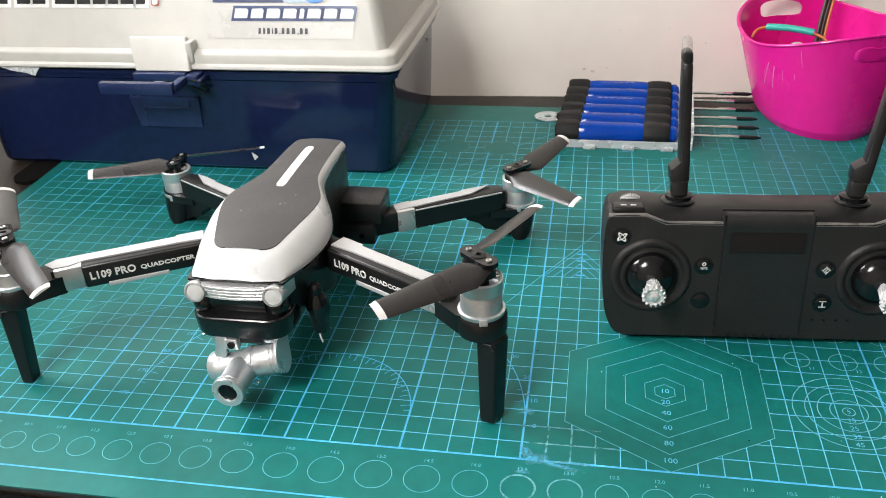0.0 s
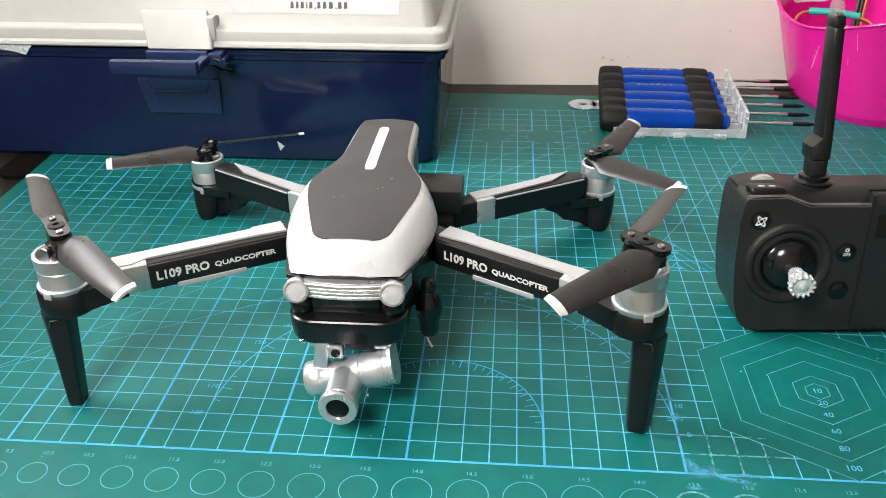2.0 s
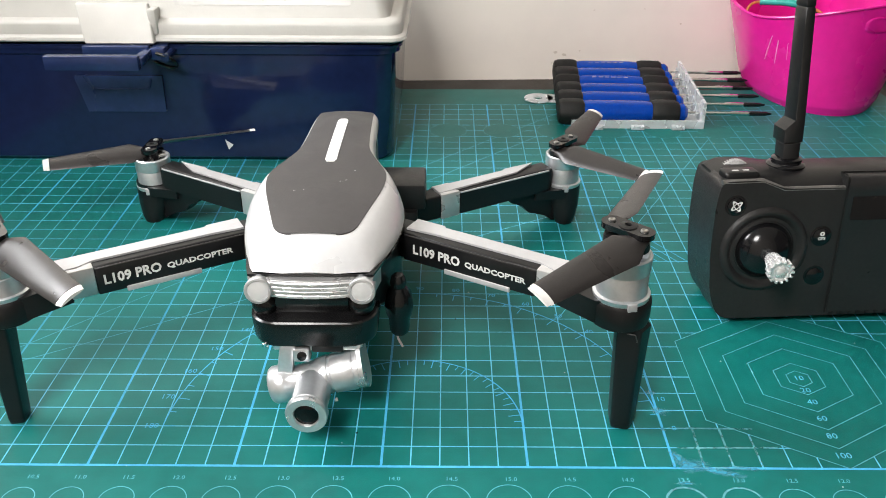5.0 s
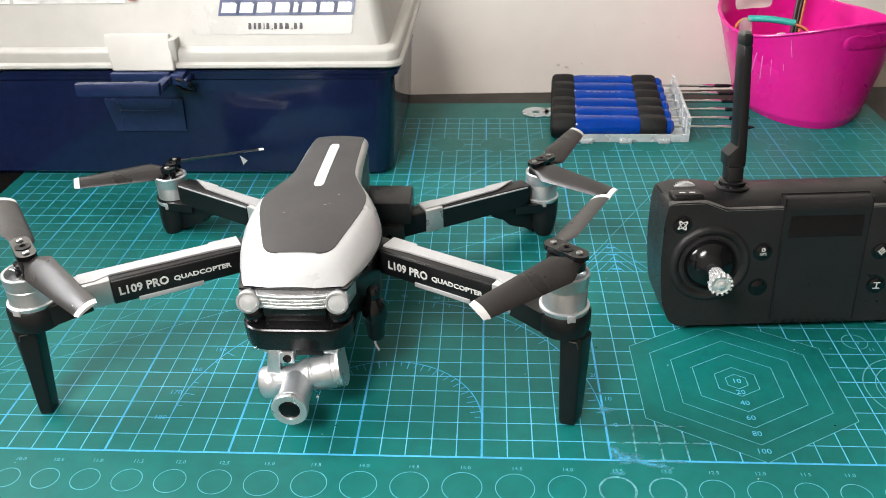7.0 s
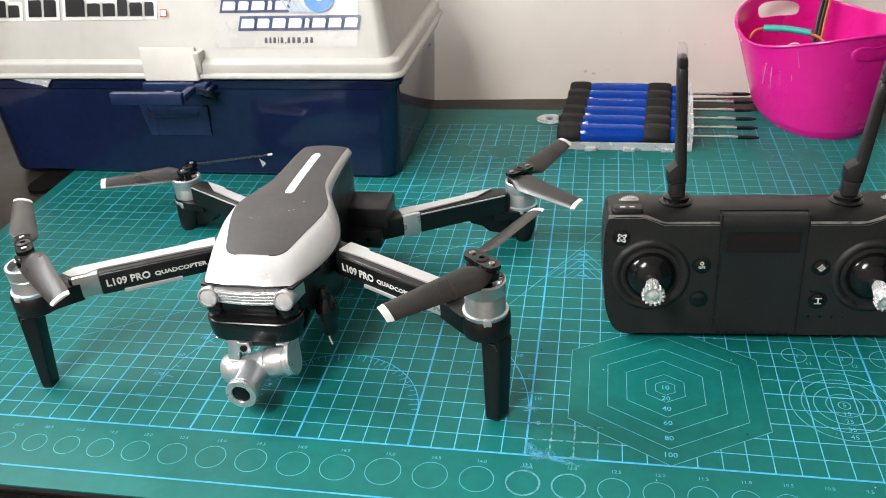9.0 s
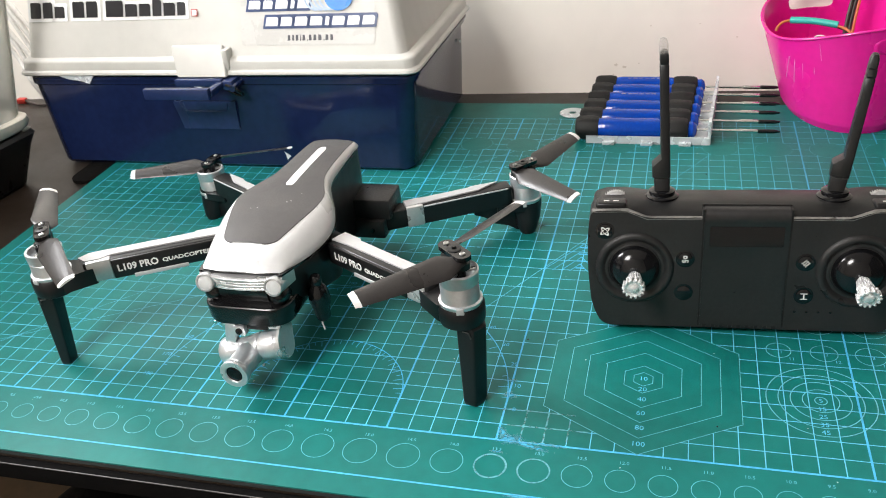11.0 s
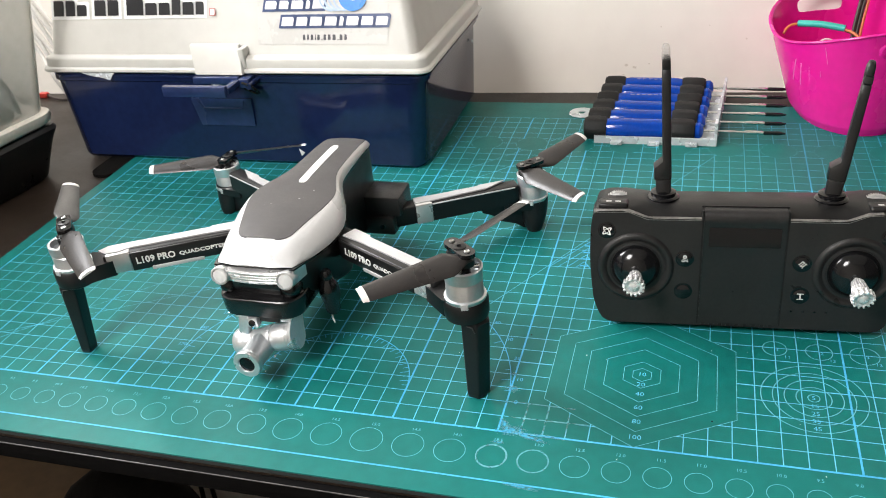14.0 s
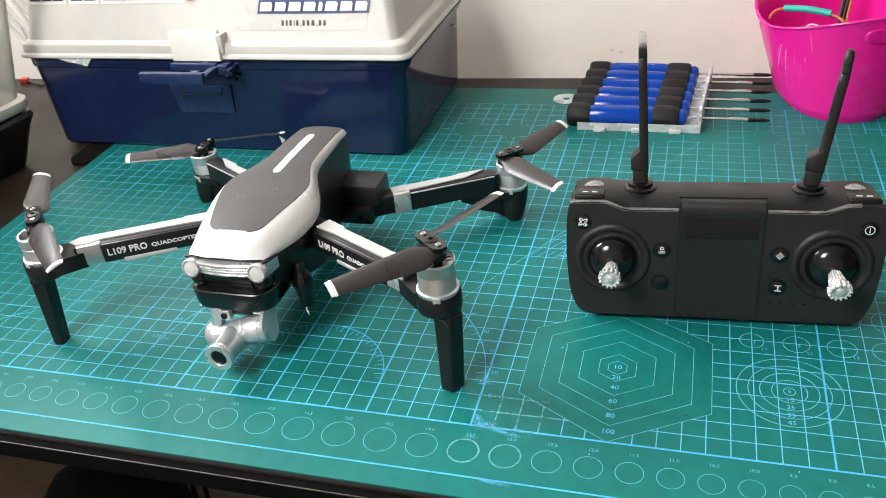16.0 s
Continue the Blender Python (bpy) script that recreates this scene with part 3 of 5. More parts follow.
bm = bmesh.new()
rows = []
pys = [4.22 + (16.1 - 4.22) * (1 - math.cos(math.pi * k / 46)) / 2 for k in range(47)]
for y in pys:
    p = max(0.3, panel_half(y))
    xs = [-p] + [p * (-1 + 2 * k / 8) for k in range(9)] + [p]
    rows.append([bm.verts.new((x, y, panel_z(x, y) + (0.035 if 0 < k < 10 else -0.02))) for k, x in enumerate(xs)])
for a, b in zip(rows, rows[1:]):
    for k in range(len(a) - 1):
        bm.faces.new((a[k], a[k + 1], b[k + 1], b[k]))
part("top_panel", bm, M_PANEL, drone, "dark graphite matte top panel")
bm = bmesh.new()
rows = []
for k in range(21):
    y = 9.35 + 5.0 * k / 20
    e = min(y - 9.30, 14.40 - y)
    w = 0.235 if e > 0.25 else 0.235 - 0.25 + math.sqrt(max(0.0, 0.0625 - (0.25 - e) ** 2))
    w = max(w, 0.05)
    rows.append([bm.verts.new((x, y, panel_z(x, y) + (0.055 if abs(x) < w * 0.99 else 0.03))) for x in (-w, -w * 0.95, 0, w * 0.95, w)])
for a, b in zip(rows, rows[1:]):
    for k in range(4):
        bm.faces.new((a[k], a[k + 1], b[k + 1], b[k]))
part("status_strip", bm, M_STICKW, drone, "white status strip")
rng = random.Random(11)
for sx, sy in ((-1.1, 7.0), (0.55, 7.7), (0.75, 7.8), (-0.75, 7.05), (1.0, 8.6)):
    part("scratch", flat([stroke((sx, sy), (sx + rng.uniform(0.04, 0.10), sy + rng.uniform(-0.04, 0.05)), 0.03, panel_z(sx, sy) + 0.04)]), M_SILVERW, drone, "small pale scratch", smooth=False)

# black lower body
BODY = [
    (3.1, 1.85, 4.55, 5.82, 0.2), (4.2, 2.28, 3.7, 5.68, 0.35), (6.0, 2.72, 3.1, 5.66, 0.4), (7.5, 2.86, 2.7, 5.84, 0.4),
    (8.7, 2.54, 2.3, 6.15, 0.35), (9.9, 1.98, 2.0, 6.42, 0.3), (11.0, 1.62, 1.85, 6.54, 0.25), (14.5, 1.42, 1.8, 6.56, 0.25), (15.9, 1.34, 1.85, 6.46, 0.25), (16.3, 1.20, 2.05, 6.36, 0.2),
]
rings = []
for k in range(40):
    y = 3.1 + 13.2 * k / 39
    w, z0, z1, r = lerp_table(BODY, y)
    rings.append([(x, y, z) for x, z in rounded(-w, w, z0, z1, r, 4)])
part("lower_body", loft(rings), M_BLACK, drone, "satin black lower body")
part("seam", loft([[(x * 1.012, y, z) for x, z in ((-w, ze + 0.03), (w, ze + 0.03), (w, ze - 0.06), (-w, ze - 0.06))] for y, (p, w, zt, ze) in ((y, lerp_table(SHELL, y)) for y in [3.0 + 0.35 * k for k in range(36)])]), M_GLOSS, drone, "dark seam under the shell")

# chin under the headlamps
rings = []
for z, w, y0, r in ((4.44, 1.85, 3.1, 0.8), (4.20, 2.08, 2.60, 0.9), (4.21, 2.16, 2.46, 0.95), (4.16, 2.21, 2.41, 0.95), (4.04, 2.22, 2.40, 0.95), (3.36, 2.18, 2.43, 0.95), (3.20, 2.14, 2.48, 0.95), (3.14, 2.04, 2.60, 0.9), (3.11, 1.7, 2.8, 0.8)):
    rings.append([(x, y, z) for x, y in rounded(-w, w, y0, 6.2, r, 6)])
part("chin", loft(rings), M_BLACKS, drone, "satin black chin")
part("chin_window", xf(box(-1.25, 1.25, 0, 0.3, -0.38, 0.38, 0.03), Matrix.Translation((0, 2.85, 4.66)) @ pose(0, 0, 0, 8)), M_BLACKS, drone, "dark sensor window")
for sx in (-1.72, 1.62):
    part("chin_screw", lathe([(0.12, 0), (0.12, 0.05), (0.03, 0.07)], 12, Matrix.Translation((sx, 2.66, 3.14)) @ pose(0, 0, 0, 115)), M_STEEL, drone, "tiny bright screw under the chin")


def bowed(profile, half, bow, n=12):
    """A profile of (y, z) drawn across x, its ends swept back."""
    return loft([[(x, y + bow * (x / half) ** 2, z) for y, z in profile] for x in [half * (-1 + 2 * k / n) for k in range(n + 1)]])


light_bar = part("light_bar", bowed([(2.68, 5.70), (3.4, 5.70), (3.4, 4.94), (2.80, 4.94)], 1.95, 0.26), M_SILVER, drone, "ribbed silver light bar")
for k in range(4):
    y, z = 2.57 + 0.045 * k, 5.60 - 0.182 * k
    part("rib", bowed([(y + 0.03, z + 0.078), (y + 0.3, z + 0.078), (y + 0.3, z - 0.078), (y + 0.03, z - 0.078), (y, z - 0.045), (y, z + 0.045)], 1.62, 0.18), M_BRIGHT if k % 2 else M_SILVER, light_bar)
for s in (1, -1):
    m = Matrix.Translation((1.75 * s, 2.86, 5.32)) @ pose(0, 0, 0, 80, 0, 0)
    lampbody = part("headlamp", lathe([(0.44, -0.9), (0.46, -0.1), (0.475, 0.22), (0.45, 0.27), (0.38, 0.28), (0.36, 0.20), (0.05, 0.18)], 32, m), M_SATIN, drone, "silver round headlamp")
    part("sensor_dome", lathe([(0.45, -0.6), (0.49, -0.2), (0.46, 0.05), (0.37, 0.20), (0.22, 0.29), (0.02, 0.32)], 24, Matrix.Translation((1.66 * s, 3.08, 4.62)) @ pose(0, 0, 0, 80, 0, 0)), M_BLACKS, drone, "smoky dark sensor dome")
    part("lens", lathe([(0.365, 0.17), (0.36, 0.22), (0.28, 0.25), (0.02, 0.27)], 28, m), M_LAMP, lampbody, "frosted headlamp lens")
    part("cheek", sided(prism([(1.2, 2.95), (2.12, 2.95), (2.32, 3.9), (1.4, 3.9)], 5.02, 5.68, 0.08), s), M_SILVER, drone, "silver cheek behind the headlamp")

# rear arm housings at the sides of the body
for s in (1, -1):
    part("pivot_housing", sided(merge(box(1.2, 3.62, 13.9, 16.1, 2.75, 4.02, 0.14), box(1.2, 3.25, 13.6, 15.9, 1.65, 2.8, 0.14)), s), M_BLACKM, drone, "matte black arm pivot housing")
    part("pivot_screw", sided(lathe([(0.14, 0), (0.14, 0.06), (0.02, 0.07)], 12, Matrix.Translation((2.5, 13.62, 2.2)) @ pose(0, 0, 0, 90)), s), M_GLOSS, drone, "small dark screw")

# gimbal camera below the chin
gim = part("gimbal_yoke", merge(box(-1.5, 1.5, 2.7, 3.2, 2.85, 3.28, 0.1), xf(box(-0.30, 0.26, -0.22, 0.22, -0.1, 1.45, 0.1), Matrix.Translation((-1.12, 2.7, 1.85)) @ pose(0, 0, 0, 0, 10, 0))), M_SATIN, drone, "machined aluminium gimbal yoke")
part("joint_block", box(-0.75, -0.15, 2.42, 2.9, 2.55, 3.1, 0.08), M_SATIN, gim, "small silver joint block")
part("joint_screw", lathe([(0.17, 0), (0.17, 0.08), (0.02, 0.1)], 14, Matrix.Translation((-0.42, 2.42, 2.85)) @ pose(0, 0, 0, 80)), M_GLOSS, gim, "dark round screw")
part("mount_plate", box(-0.1, 1.0, 2.6, 2.9, 2.85, 3.3, 0.05), M_BLACK, gim, "black damper plate")
axis = Matrix.Translation((-1.55, 2.70, 1.34)) @ (Vector((3.3, 0.08, 0.80)).to_track_quat("Z", "Y").to_matrix().to_4x4())
out = Vector((3.3, 0.08, 0.80)).normalized()
side = (Vector((0, 0.72, 0.80)) - out * out.dot(Vector((0, 0.72, 0.80)))).normalized()
up = out.cross(side)
# axes on the cylinder's end, x towards the screw
PLATE = Matrix.Translation(Vector((-1.55, 2.70, 1.34)) + out * 3.30) @ Matrix(((side.x, up.x, out.x, 0), (side.y, up.y, out.y, 0), (side.z, up.z, out.z, 0), (0, 0, 0, 1)))
PEAR = [(0.74 * math.cos(radians(a)), 0.74 * math.sin(radians(a))) for a in range(70, 291, 20)] + [(0.60, -0.58), (1.35, -0.46), (1.66, -0.18), (1.64, 0.32), (1.30, 0.46), (0.60, 0.60)]
gm = part("gimbal_motor", lathe([(0.36, -0.10), (0.62, -0.08), (0.69, 0.02), (0.70, 0.50), (0.66, 0.56), (0.64, 0.62), (0.55, 0.85), (0.58, 1.4), (0.66, 1.75), (0.70, 2.05), (0.68, 2.10), (0.64, 2.12), (0.64, 2.20), (0.72, 2.24), (0.74, 2.95), (0.71, 3.0), (0.71, 3.04), (0.74, 3.08), (0.73, 3.22), (0.60, 3.30), (0.05, 3.32)], 36, axis), M_SATIN, drone, "machined aluminium gimbal cylinder")
part("side_plate", xf(prism(PEAR, -0.06, 0.10, 0.03), PLATE), M_SATIN, gm, "pale side plate")
part("plate_screw", lathe([(0.10, 0.09), (0.10, 0.14), (0.02, 0.16)], 12, PLATE @ Matrix.Translation((1.30, 0.05, 0))), M_STEEL, gm, "small bright screw")
part("cap_screw", lathe([(0.07, 0), (0.07, 0.12), (0.02, 0.13)], 10, Matrix.Translation((0.75, 2.0, 1.28)) @ pose(0, 0, 0, 70)), M_STEEL, gm, "tiny steel screw")
lensdir = Vector((-0.03, -1.0, 0.01)).normalized()
lm = Matrix.Translation((-0.06, 2.46, 1.62)) @ lensdir.to_track_quat("Z", "Y").to_matrix().to_4x4()
barrel = part("camera_barrel", lathe([(0.45, -0.4), (0.64, 0.1), (0.64, 1.42), (0.66, 1.46), (0.72, 1.50), (0.725, 1.56), (0.71, 1.58), (0.725, 1.60), (0.73, 1.76), (0.70, 1.82), (0.45, 1.82), (0.42, 1.78), (0.41, 1.66)], 40, lm, False), M_SATIN, drone, "machined aluminium camera barrel")
part("lens_ring", lathe([(0.445, 1.80), (0.435, 1.76), (0.40, 1.73)], 36, lm, False), M_GLOSS, barrel, "black inner lens ring")
part("lens_glass", lathe([(0.44, 1.72), (0.30, 1.755), (0.15, 1.775), (0.01, 1.78)], 36, lm), M_LENSGLASS, barrel, "dark lens glass")

# tethered plug at the side of the body
plug = part("plug", lathe([(0.18, 5.1), (0.26, 5.0), (0.30, 4.75), (0.26, 4.6), (0.48, 4.3), (0.54, 3.75), (0.48, 3.4), (0.40, 3.2), (0.38, 2.75), (0.35, 2.6), (0.28, 2.5), (0.05, 2.46)], 24, Matrix.Translation((2.85, 5.05, -0.35)) @ pose(0, 0, 0, 3, 0, 0)), M_BLACKS, drone, "glossy black plug on a short lead")
part("lead", tube(spline([(2.75, 4.9, 2.15), (2.8, 4.75, 1.95), (2.98, 4.55, 1.72)]), 0.045, 8), M_SILVERW, plug, "short pale wire end")


def on_arm(a, b):
    """Axes with x along the arm from a to b."""
    return Matrix.Translation((a[0], a[1], 0)) @ pose(0, 0, 0, 0, 0, math.degrees(math.atan2(b[1] - a[1], b[0] - a[0])))


FA, FB = (3.15, 7.12), (10.55, 2.98)
RA, RB = (3.5, 14.75), (10.55, 18.82)
FARM, RARM = on_arm(FA, FB), on_arm(RA, RB)


def motor(parent, s, at, z, low, tall=1.0):
    """A silver motor can on its mount, with the open bell on top."""
    m = Matrix.Translation((at[0], at[1], z)) @ Matrix.Diagonal((1, 1, tall, 1))
    can = part("motor", sided(lathe([(0.5, -0.05), (0.96, -0.05), (0.98, 0.12), (0.88, 0.16), (0.86, 0.24), (0.86, 0.88), (0.83, 0.92), (0.83, 0.97), (0.88, 1.0), (0.90, 1.55), (0.84, 1.60), (0.76, 1.58), (0.74, 1.2), (0.05, 1.15)], 40, m), s), M_SATIN, parent, "silver motor can")
    part("shaft", sided(lathe([(0.34, 1.1), (0.34, 2.0), (0.1, 2.05)], 20, m), s), M_GLOSS, can, "black motor shaft")
    for k in range(3):
        a = radians(20 + 120 * k)
        part("bell_spoke", sided(xf(box(0.2, 0.84, -0.12, 0.12, 1.42, 1.56, 0.04), m @ pose(0, 0, 0, 0, 0, 20 + 120 * k)), s), M_CHROME, can, "silver bell spoke")
    part("notch_tab", sided(xf(box(-0.17, 0.17, -1.04, -0.84, -0.18, 0.14, 0.03), m @ pose(0, 0, 0, 0, 0, low)), s), M_SILVERW, can, "pale wire tab")
    return can


def blade_bm(x0, x1, pitch, sign):
    """A stretch of a twisted blade along x."""
    rings = []
    n = 14
    for k in range(n + 1):
        x = x0 + (x1 - x0) * k / n
        u = x / 5.0
        chord = 0.36 + 0.93 * min(1, max(0, (u - 0.02) / 0.16)) ** 0.8 - 0.40 * max(0, u - 0.2) / 0.8
        if u > 0.985:
            chord *= 0.93
        lead = 0.52 * chord - 0.12 * (1 - min(1, u / 0.2))
        tilt = radians(pitch * (1.15 - 0.35 * u)) * sign
        ring_pts = []
        for j in range(12):
            a = 2 * math.pi * j / 12
            yy = chord / 2 * math.cos(a) + (lead - chord / 2) * 0.25 * sign
            zz = (0.055 if u > 0.1 else 0.10) * math.sin(a) + 0.06 * (1 - (2 * yy / chord) ** 2)
            ring_pts.append((x, yy * math.cos(tilt) - zz * math.sin(tilt), yy * math.sin(tilt) + zz * math.cos(tilt)))
        rings.append(ring_pts)
    return loft(rings)


def propeller(parent, hub, z, pivots, angles, sign, drop=0.22):
    """The folding propeller on one motor: hub bar, two screws and two blades."""
    (ax, ay), (bx, by) = pivots
    ang = math.degrees(math.atan2(by - ay, bx - ax))
    hm = Matrix.Translation((hub[0], hub[1], z)) @ pose(0, 0, 0, 0, 0, ang)
    bar = part("propeller_hub", xf(prism(rounded(-0.94, 0.94, -0.37, 0.37, 0.34), -0.10, 0.10, 0.05), hm), M_GLOSS, parent, "glossy black propeller hub")
    part("hub_base", xf(prism(rounded(-0.80, 0.80, -0.36, 0.36, 0.3), -0.62, -0.34, 0.05), hm), M_BLACK, bar)
    part("hub_post", lathe([(0.30, -0.62), (0.30, 0.13), (0.12, 0.16), (0.10, 0.10)], 18, hm), M_BLACK, bar)
    for sx in (-0.6, 0.6):
        part("screw", lathe([(0.13, 0.08), (0.13, 0.15), (0.09, 0.17), (0.02, 0.13)], 12, hm @ Matrix.Translation((sx, 0, 0))), M_SCREW, bar, "small steel screw")
    for (px, py), a in zip(pivots, angles):
        m = Matrix.Translation((px, py, z - drop)) @ pose(0, 0, 0, 0, 0, a)
        bl = part("blade", xf(blade_bm(-0.12, 4.78, 25, sign), m), M_BLADE, parent, "dark grey folding propeller blade")
        part("tip", xf(blade_bm(4.80, 5.08, 25, sign), m), M_WHITE, bl, "white blade tip")


def lettering(parent, m):
    part("model_lettering", fitted("L109 PRO", 2.0, 0.41, m, 0.012, 0.030), M_WHITE, parent, "white raised lettering", smooth=False)
    part("type_lettering", fitted("QUADCOPTER", 2.45, 0.265, m @ Matrix.Translation((2.2, 0.03, 0)), 0.012, 0.032), M_WHITE, parent, "white raised lettering", smooth=False)


for s in (1, -1):
    # front arm, with its long leg
    arm = part("front_arm", sided(merge(xf(box(-0.8, 6.9, -0.50, 0.58, 4.36, 5.46, 0.10, 3), FARM), xf(prism([(6.4, -0.55), (7.9, -0.95), (8.9, -0.6), (8.9, 0.6), (7.9, 0.95), (6.4, 0.55)], 4.30, 5.16, 0.12), FARM)), s), M_BLACK, drone, "black front arm")
    part("face_panel", sided(xf(merge(box(0.1, 5.55, -0.585, -0.46, 4.36, 5.42, 0.05)), FARM), s), M_BLACK, arm, "satin black face panel")
    part("sleeve", sided(xf(box(5.56, 6.75, -0.56, 0.62, 4.38, 5.50, 0.06), FARM), s), M_SILVER, arm, "silver arm sleeve")
    part("top_strip", sided(xf(prism([(0.05, -0.22), (1.3, -0.12), (5.5, -0.10), (6.1, -0.34), (6.75, -0.34), (7.15, 0.18), (6.6, 0.50), (1.35, 0.50), (1.25, 0.62), (0.05, 0.62)], 5.44, 5.54, 0.02), FARM), s), M_SILVERW, arm, "pale silver top strip")
    part("lower_strip", sided(xf(box(1.9, 4.6, -0.64, -0.50, 4.26, 4.47, 0.04), FARM), s), M_SILVERW, arm, "pale silver lower strip")
    part("mount_cup", sided(lathe([(0.80, 4.05), (1.02, 4.2), (1.06, 4.4), (1.06, 5.0), (0.98, 5.12), (0.4, 5.13)], 36, Matrix.Translation((*FB, 0))), s), M_BLACK, arm, "black motor cup")
    motor(drone, s, FB, 5.16, 12, 1.0 if s > 0 else 0.86)
    leg, wide = [], 1.18 if s > 0 else 0.92
    # the two legs stand turned a little apart
    low = [(10.57, 2.06), (11.12, 1.94), (11.44, 2.52), (11.30, 2.88), (10.62, 2.84)]
    knee = [(10.40, 2.26), (11.20, 2.12), (11.68, 2.68), (11.50, 3.15), (10.46, 3.10)]
    hip = [(10.30, 2.30), (11.00, 2.20), (11.35, 2.72), (11.25, 3.20), (10.35, 3.20)]
    for z, pts, grow in ((4.55, hip, 1.0), (4.30, hip, 1.02), (4.05, knee, 1.0), (3.75, knee, 0.985), (0.28, low, wide), (0.06, low, 0.95 * wide), (0.0, low, 0.86 * wide)):
        mx, my = sum(p[0] for p in pts) / 5, sum(p[1] for p in pts) / 5
        leg.append([(mx + (x - mx) * grow, my + (y - my) * grow, z) for x, y in smooth_outline(pts, 3, 0.10)])
    part("leg", sided(loft(leg), s), M_BLACK, arm, "long black landing leg")
    part("leg_seam", sided(tube([(10.72, 2.16, 4.02), (11.0, 2.09, 4.0), (11.1, 2.1, 3.7)], 0.03, 6), s), M_PANEL, arm, "thin worn edge")
    # rear arm, with its stub foot
    arm = part("rear_arm", sided(merge(xf(box(-0.6, 7.2, -0.46, 0.52, 1.92, 3.12, 0.10, 3), RARM), xf(prism([(6.2, -0.5), (7.6, -0.95), (8.6, -0.6), (8.6, 0.6), (7.6, 0.95), (6.2, 0.5)], 1.55, 2.02, 0.12), RARM)), s), M_BLACK, drone, "black rear arm")
    part("face_panel", sided(xf(prism([(1.72, -0.56), (6.9, -0.56), (6.9, -0.42), (1.72, -0.42)], 1.98, 3.06, 0.04), RARM), s), M_BLACK, arm, "satin black face panel")
    part("sleeve", sided(xf(box(0.70, 1.70, -0.54, 0.58, 1.90, 3.18, 0.05), RARM), s), M_SILVER, arm, "silver arm sleeve")
    part("top_strip", sided(xf(prism([(0.72, -0.30), (1.9, -0.26), (5.2, -0.12), (6.55, 0.48), (4.9, 0.52), (4.7, 0.40), (0.72, 0.40)], 3.14, 3.22, 0.02), RARM), s), M_SILVERW, arm, "pale silver top strip")
    part("edge_line", sided(xf(box(1.72, 6.9, -0.575, -0.50, 3.05, 3.12, 0.01, 1), RARM), s), M_SILVERW, arm, "thin pale edge line")
    part("fin", sided(xf(prism([(-0.4, 1.95), (3.2, 1.95), (3.2, 0.12), (2.2, 0.12), (1.7, 0.5), (0.7, 0.9), (0.3, 1.35), (-0.4, 1.7)], -0.36, 0.36, 0.08), RARM @ Matrix.Translation((5.2, 0, 0)) @ pose(0, 0, 0, 90)), s), M_BLACK, arm, "black fin under the motor")
    foot = []
    for z, r, dx, dy in ((2.05, 0.98, 0, 0), (1.6, 0.98, 0, -0.02), (0.95, 0.80, 0.12, -0.25), (0.35, 0.62, 0.16, -0.5), (0.0, 0.45, 0.18, -0.6)):
        foot.append([(RB[0] + dx + r * math.cos(2 * math.pi * k / 24), RB[1] + dy + (r * 0.92) * math.sin(2 * math.pi * k / 24), z) for k in range(24)])
    part("stub_foot", sided(loft(foot), s), M_BLACK, arm, "black stub foot")
    motor(drone, s, RB, 2.02 if s > 0 else 1.76, 5)

# lettering faces the viewer on both front arms
fa = math.degrees(math.atan2(FB[1] - FA[1], FB[0] - FA[0]))
arms = [o for o in drone.children if o.name.startswith("front_arm")]
lettering(arms[0], FARM @ Matrix.Translation((0.55, -0.59, 4.72)) @ pose(0, 0, 0, 90))
cx, cy = (FARM @ Vector((5.30, -0.59, 0)))[:2]
lettering(arms[1], Matrix.Translation((-cx, cy, 4.72)) @ pose(0, 0, 0, 0, 0, -fa) @ pose(0, 0, 0, 90))

propeller(drone, (10.5, 2.9), 7.66, ((10.05, 3.29), (10.93, 2.51)), (63, 223), -1)
propeller(drone, (-10.5, 3.25), 7.34, ((-10.15, 2.79), (-10.85, 3.71)), (-42, 123.5), 1)
propeller(drone, (10.5, 18.85), 4.22, ((10.9, 19.27), (10.1, 18.43)), (66, -39), 1, 0.32)
propeller(drone, (-10.6, 19.3), 3.66, ((-10.62, 18.92), (-10.58, 20.0)), (201.5, 21), -1, 0.10)

# ---- the remote control; local x across, y into it, z up ----
remote = thing("remote_control", 10.25, 8.98, 0, "black remote control with two antennas propped upright on the mat", "remote control", turn=(-6, 0, 4))
FACE = [(-6.55, 0.36), (6.55, 0.36), (7.05, 1.5), (7.25, 3.6), (7.22, 5.6), (7.08, 6.48), (5.45, 6.50), (4.5, 6.12), (-4.5, 6.12), (-5.45, 6.50), (-7.08, 6.48), (-7.22, 5.6), (-7.25, 3.6), (-7.05, 1.5)]


def upright(pts, y0, y1, b=0.0, seg=2):
    """An outline in x, z drawn through from y0 to y1."""
    return xf(prism([(x, -z) for x, z in pts], y0, y1, b, seg), pose(0, 0, 0, -90))


part("front_case", upright(smooth_outline(FACE), 0.0, 1.6, 0.40, 5), M_BLACKM, remote, "matte black front case")
part("back_case", upright(smooth_outline([(x * 0.985, 0.36 + (z - 0.36) * 0.99) for x, z in FACE]), 1.62, 3.1, 0.3, 3), M_BLACKM, remote, "matte black back case")


def face_top(x):
    """The upper edge of the face, stepping up towards the corners."""
    return 6.12 + 0.37 * min(1.0, max(0.0, (abs(x) - 4.45) / 1.0))


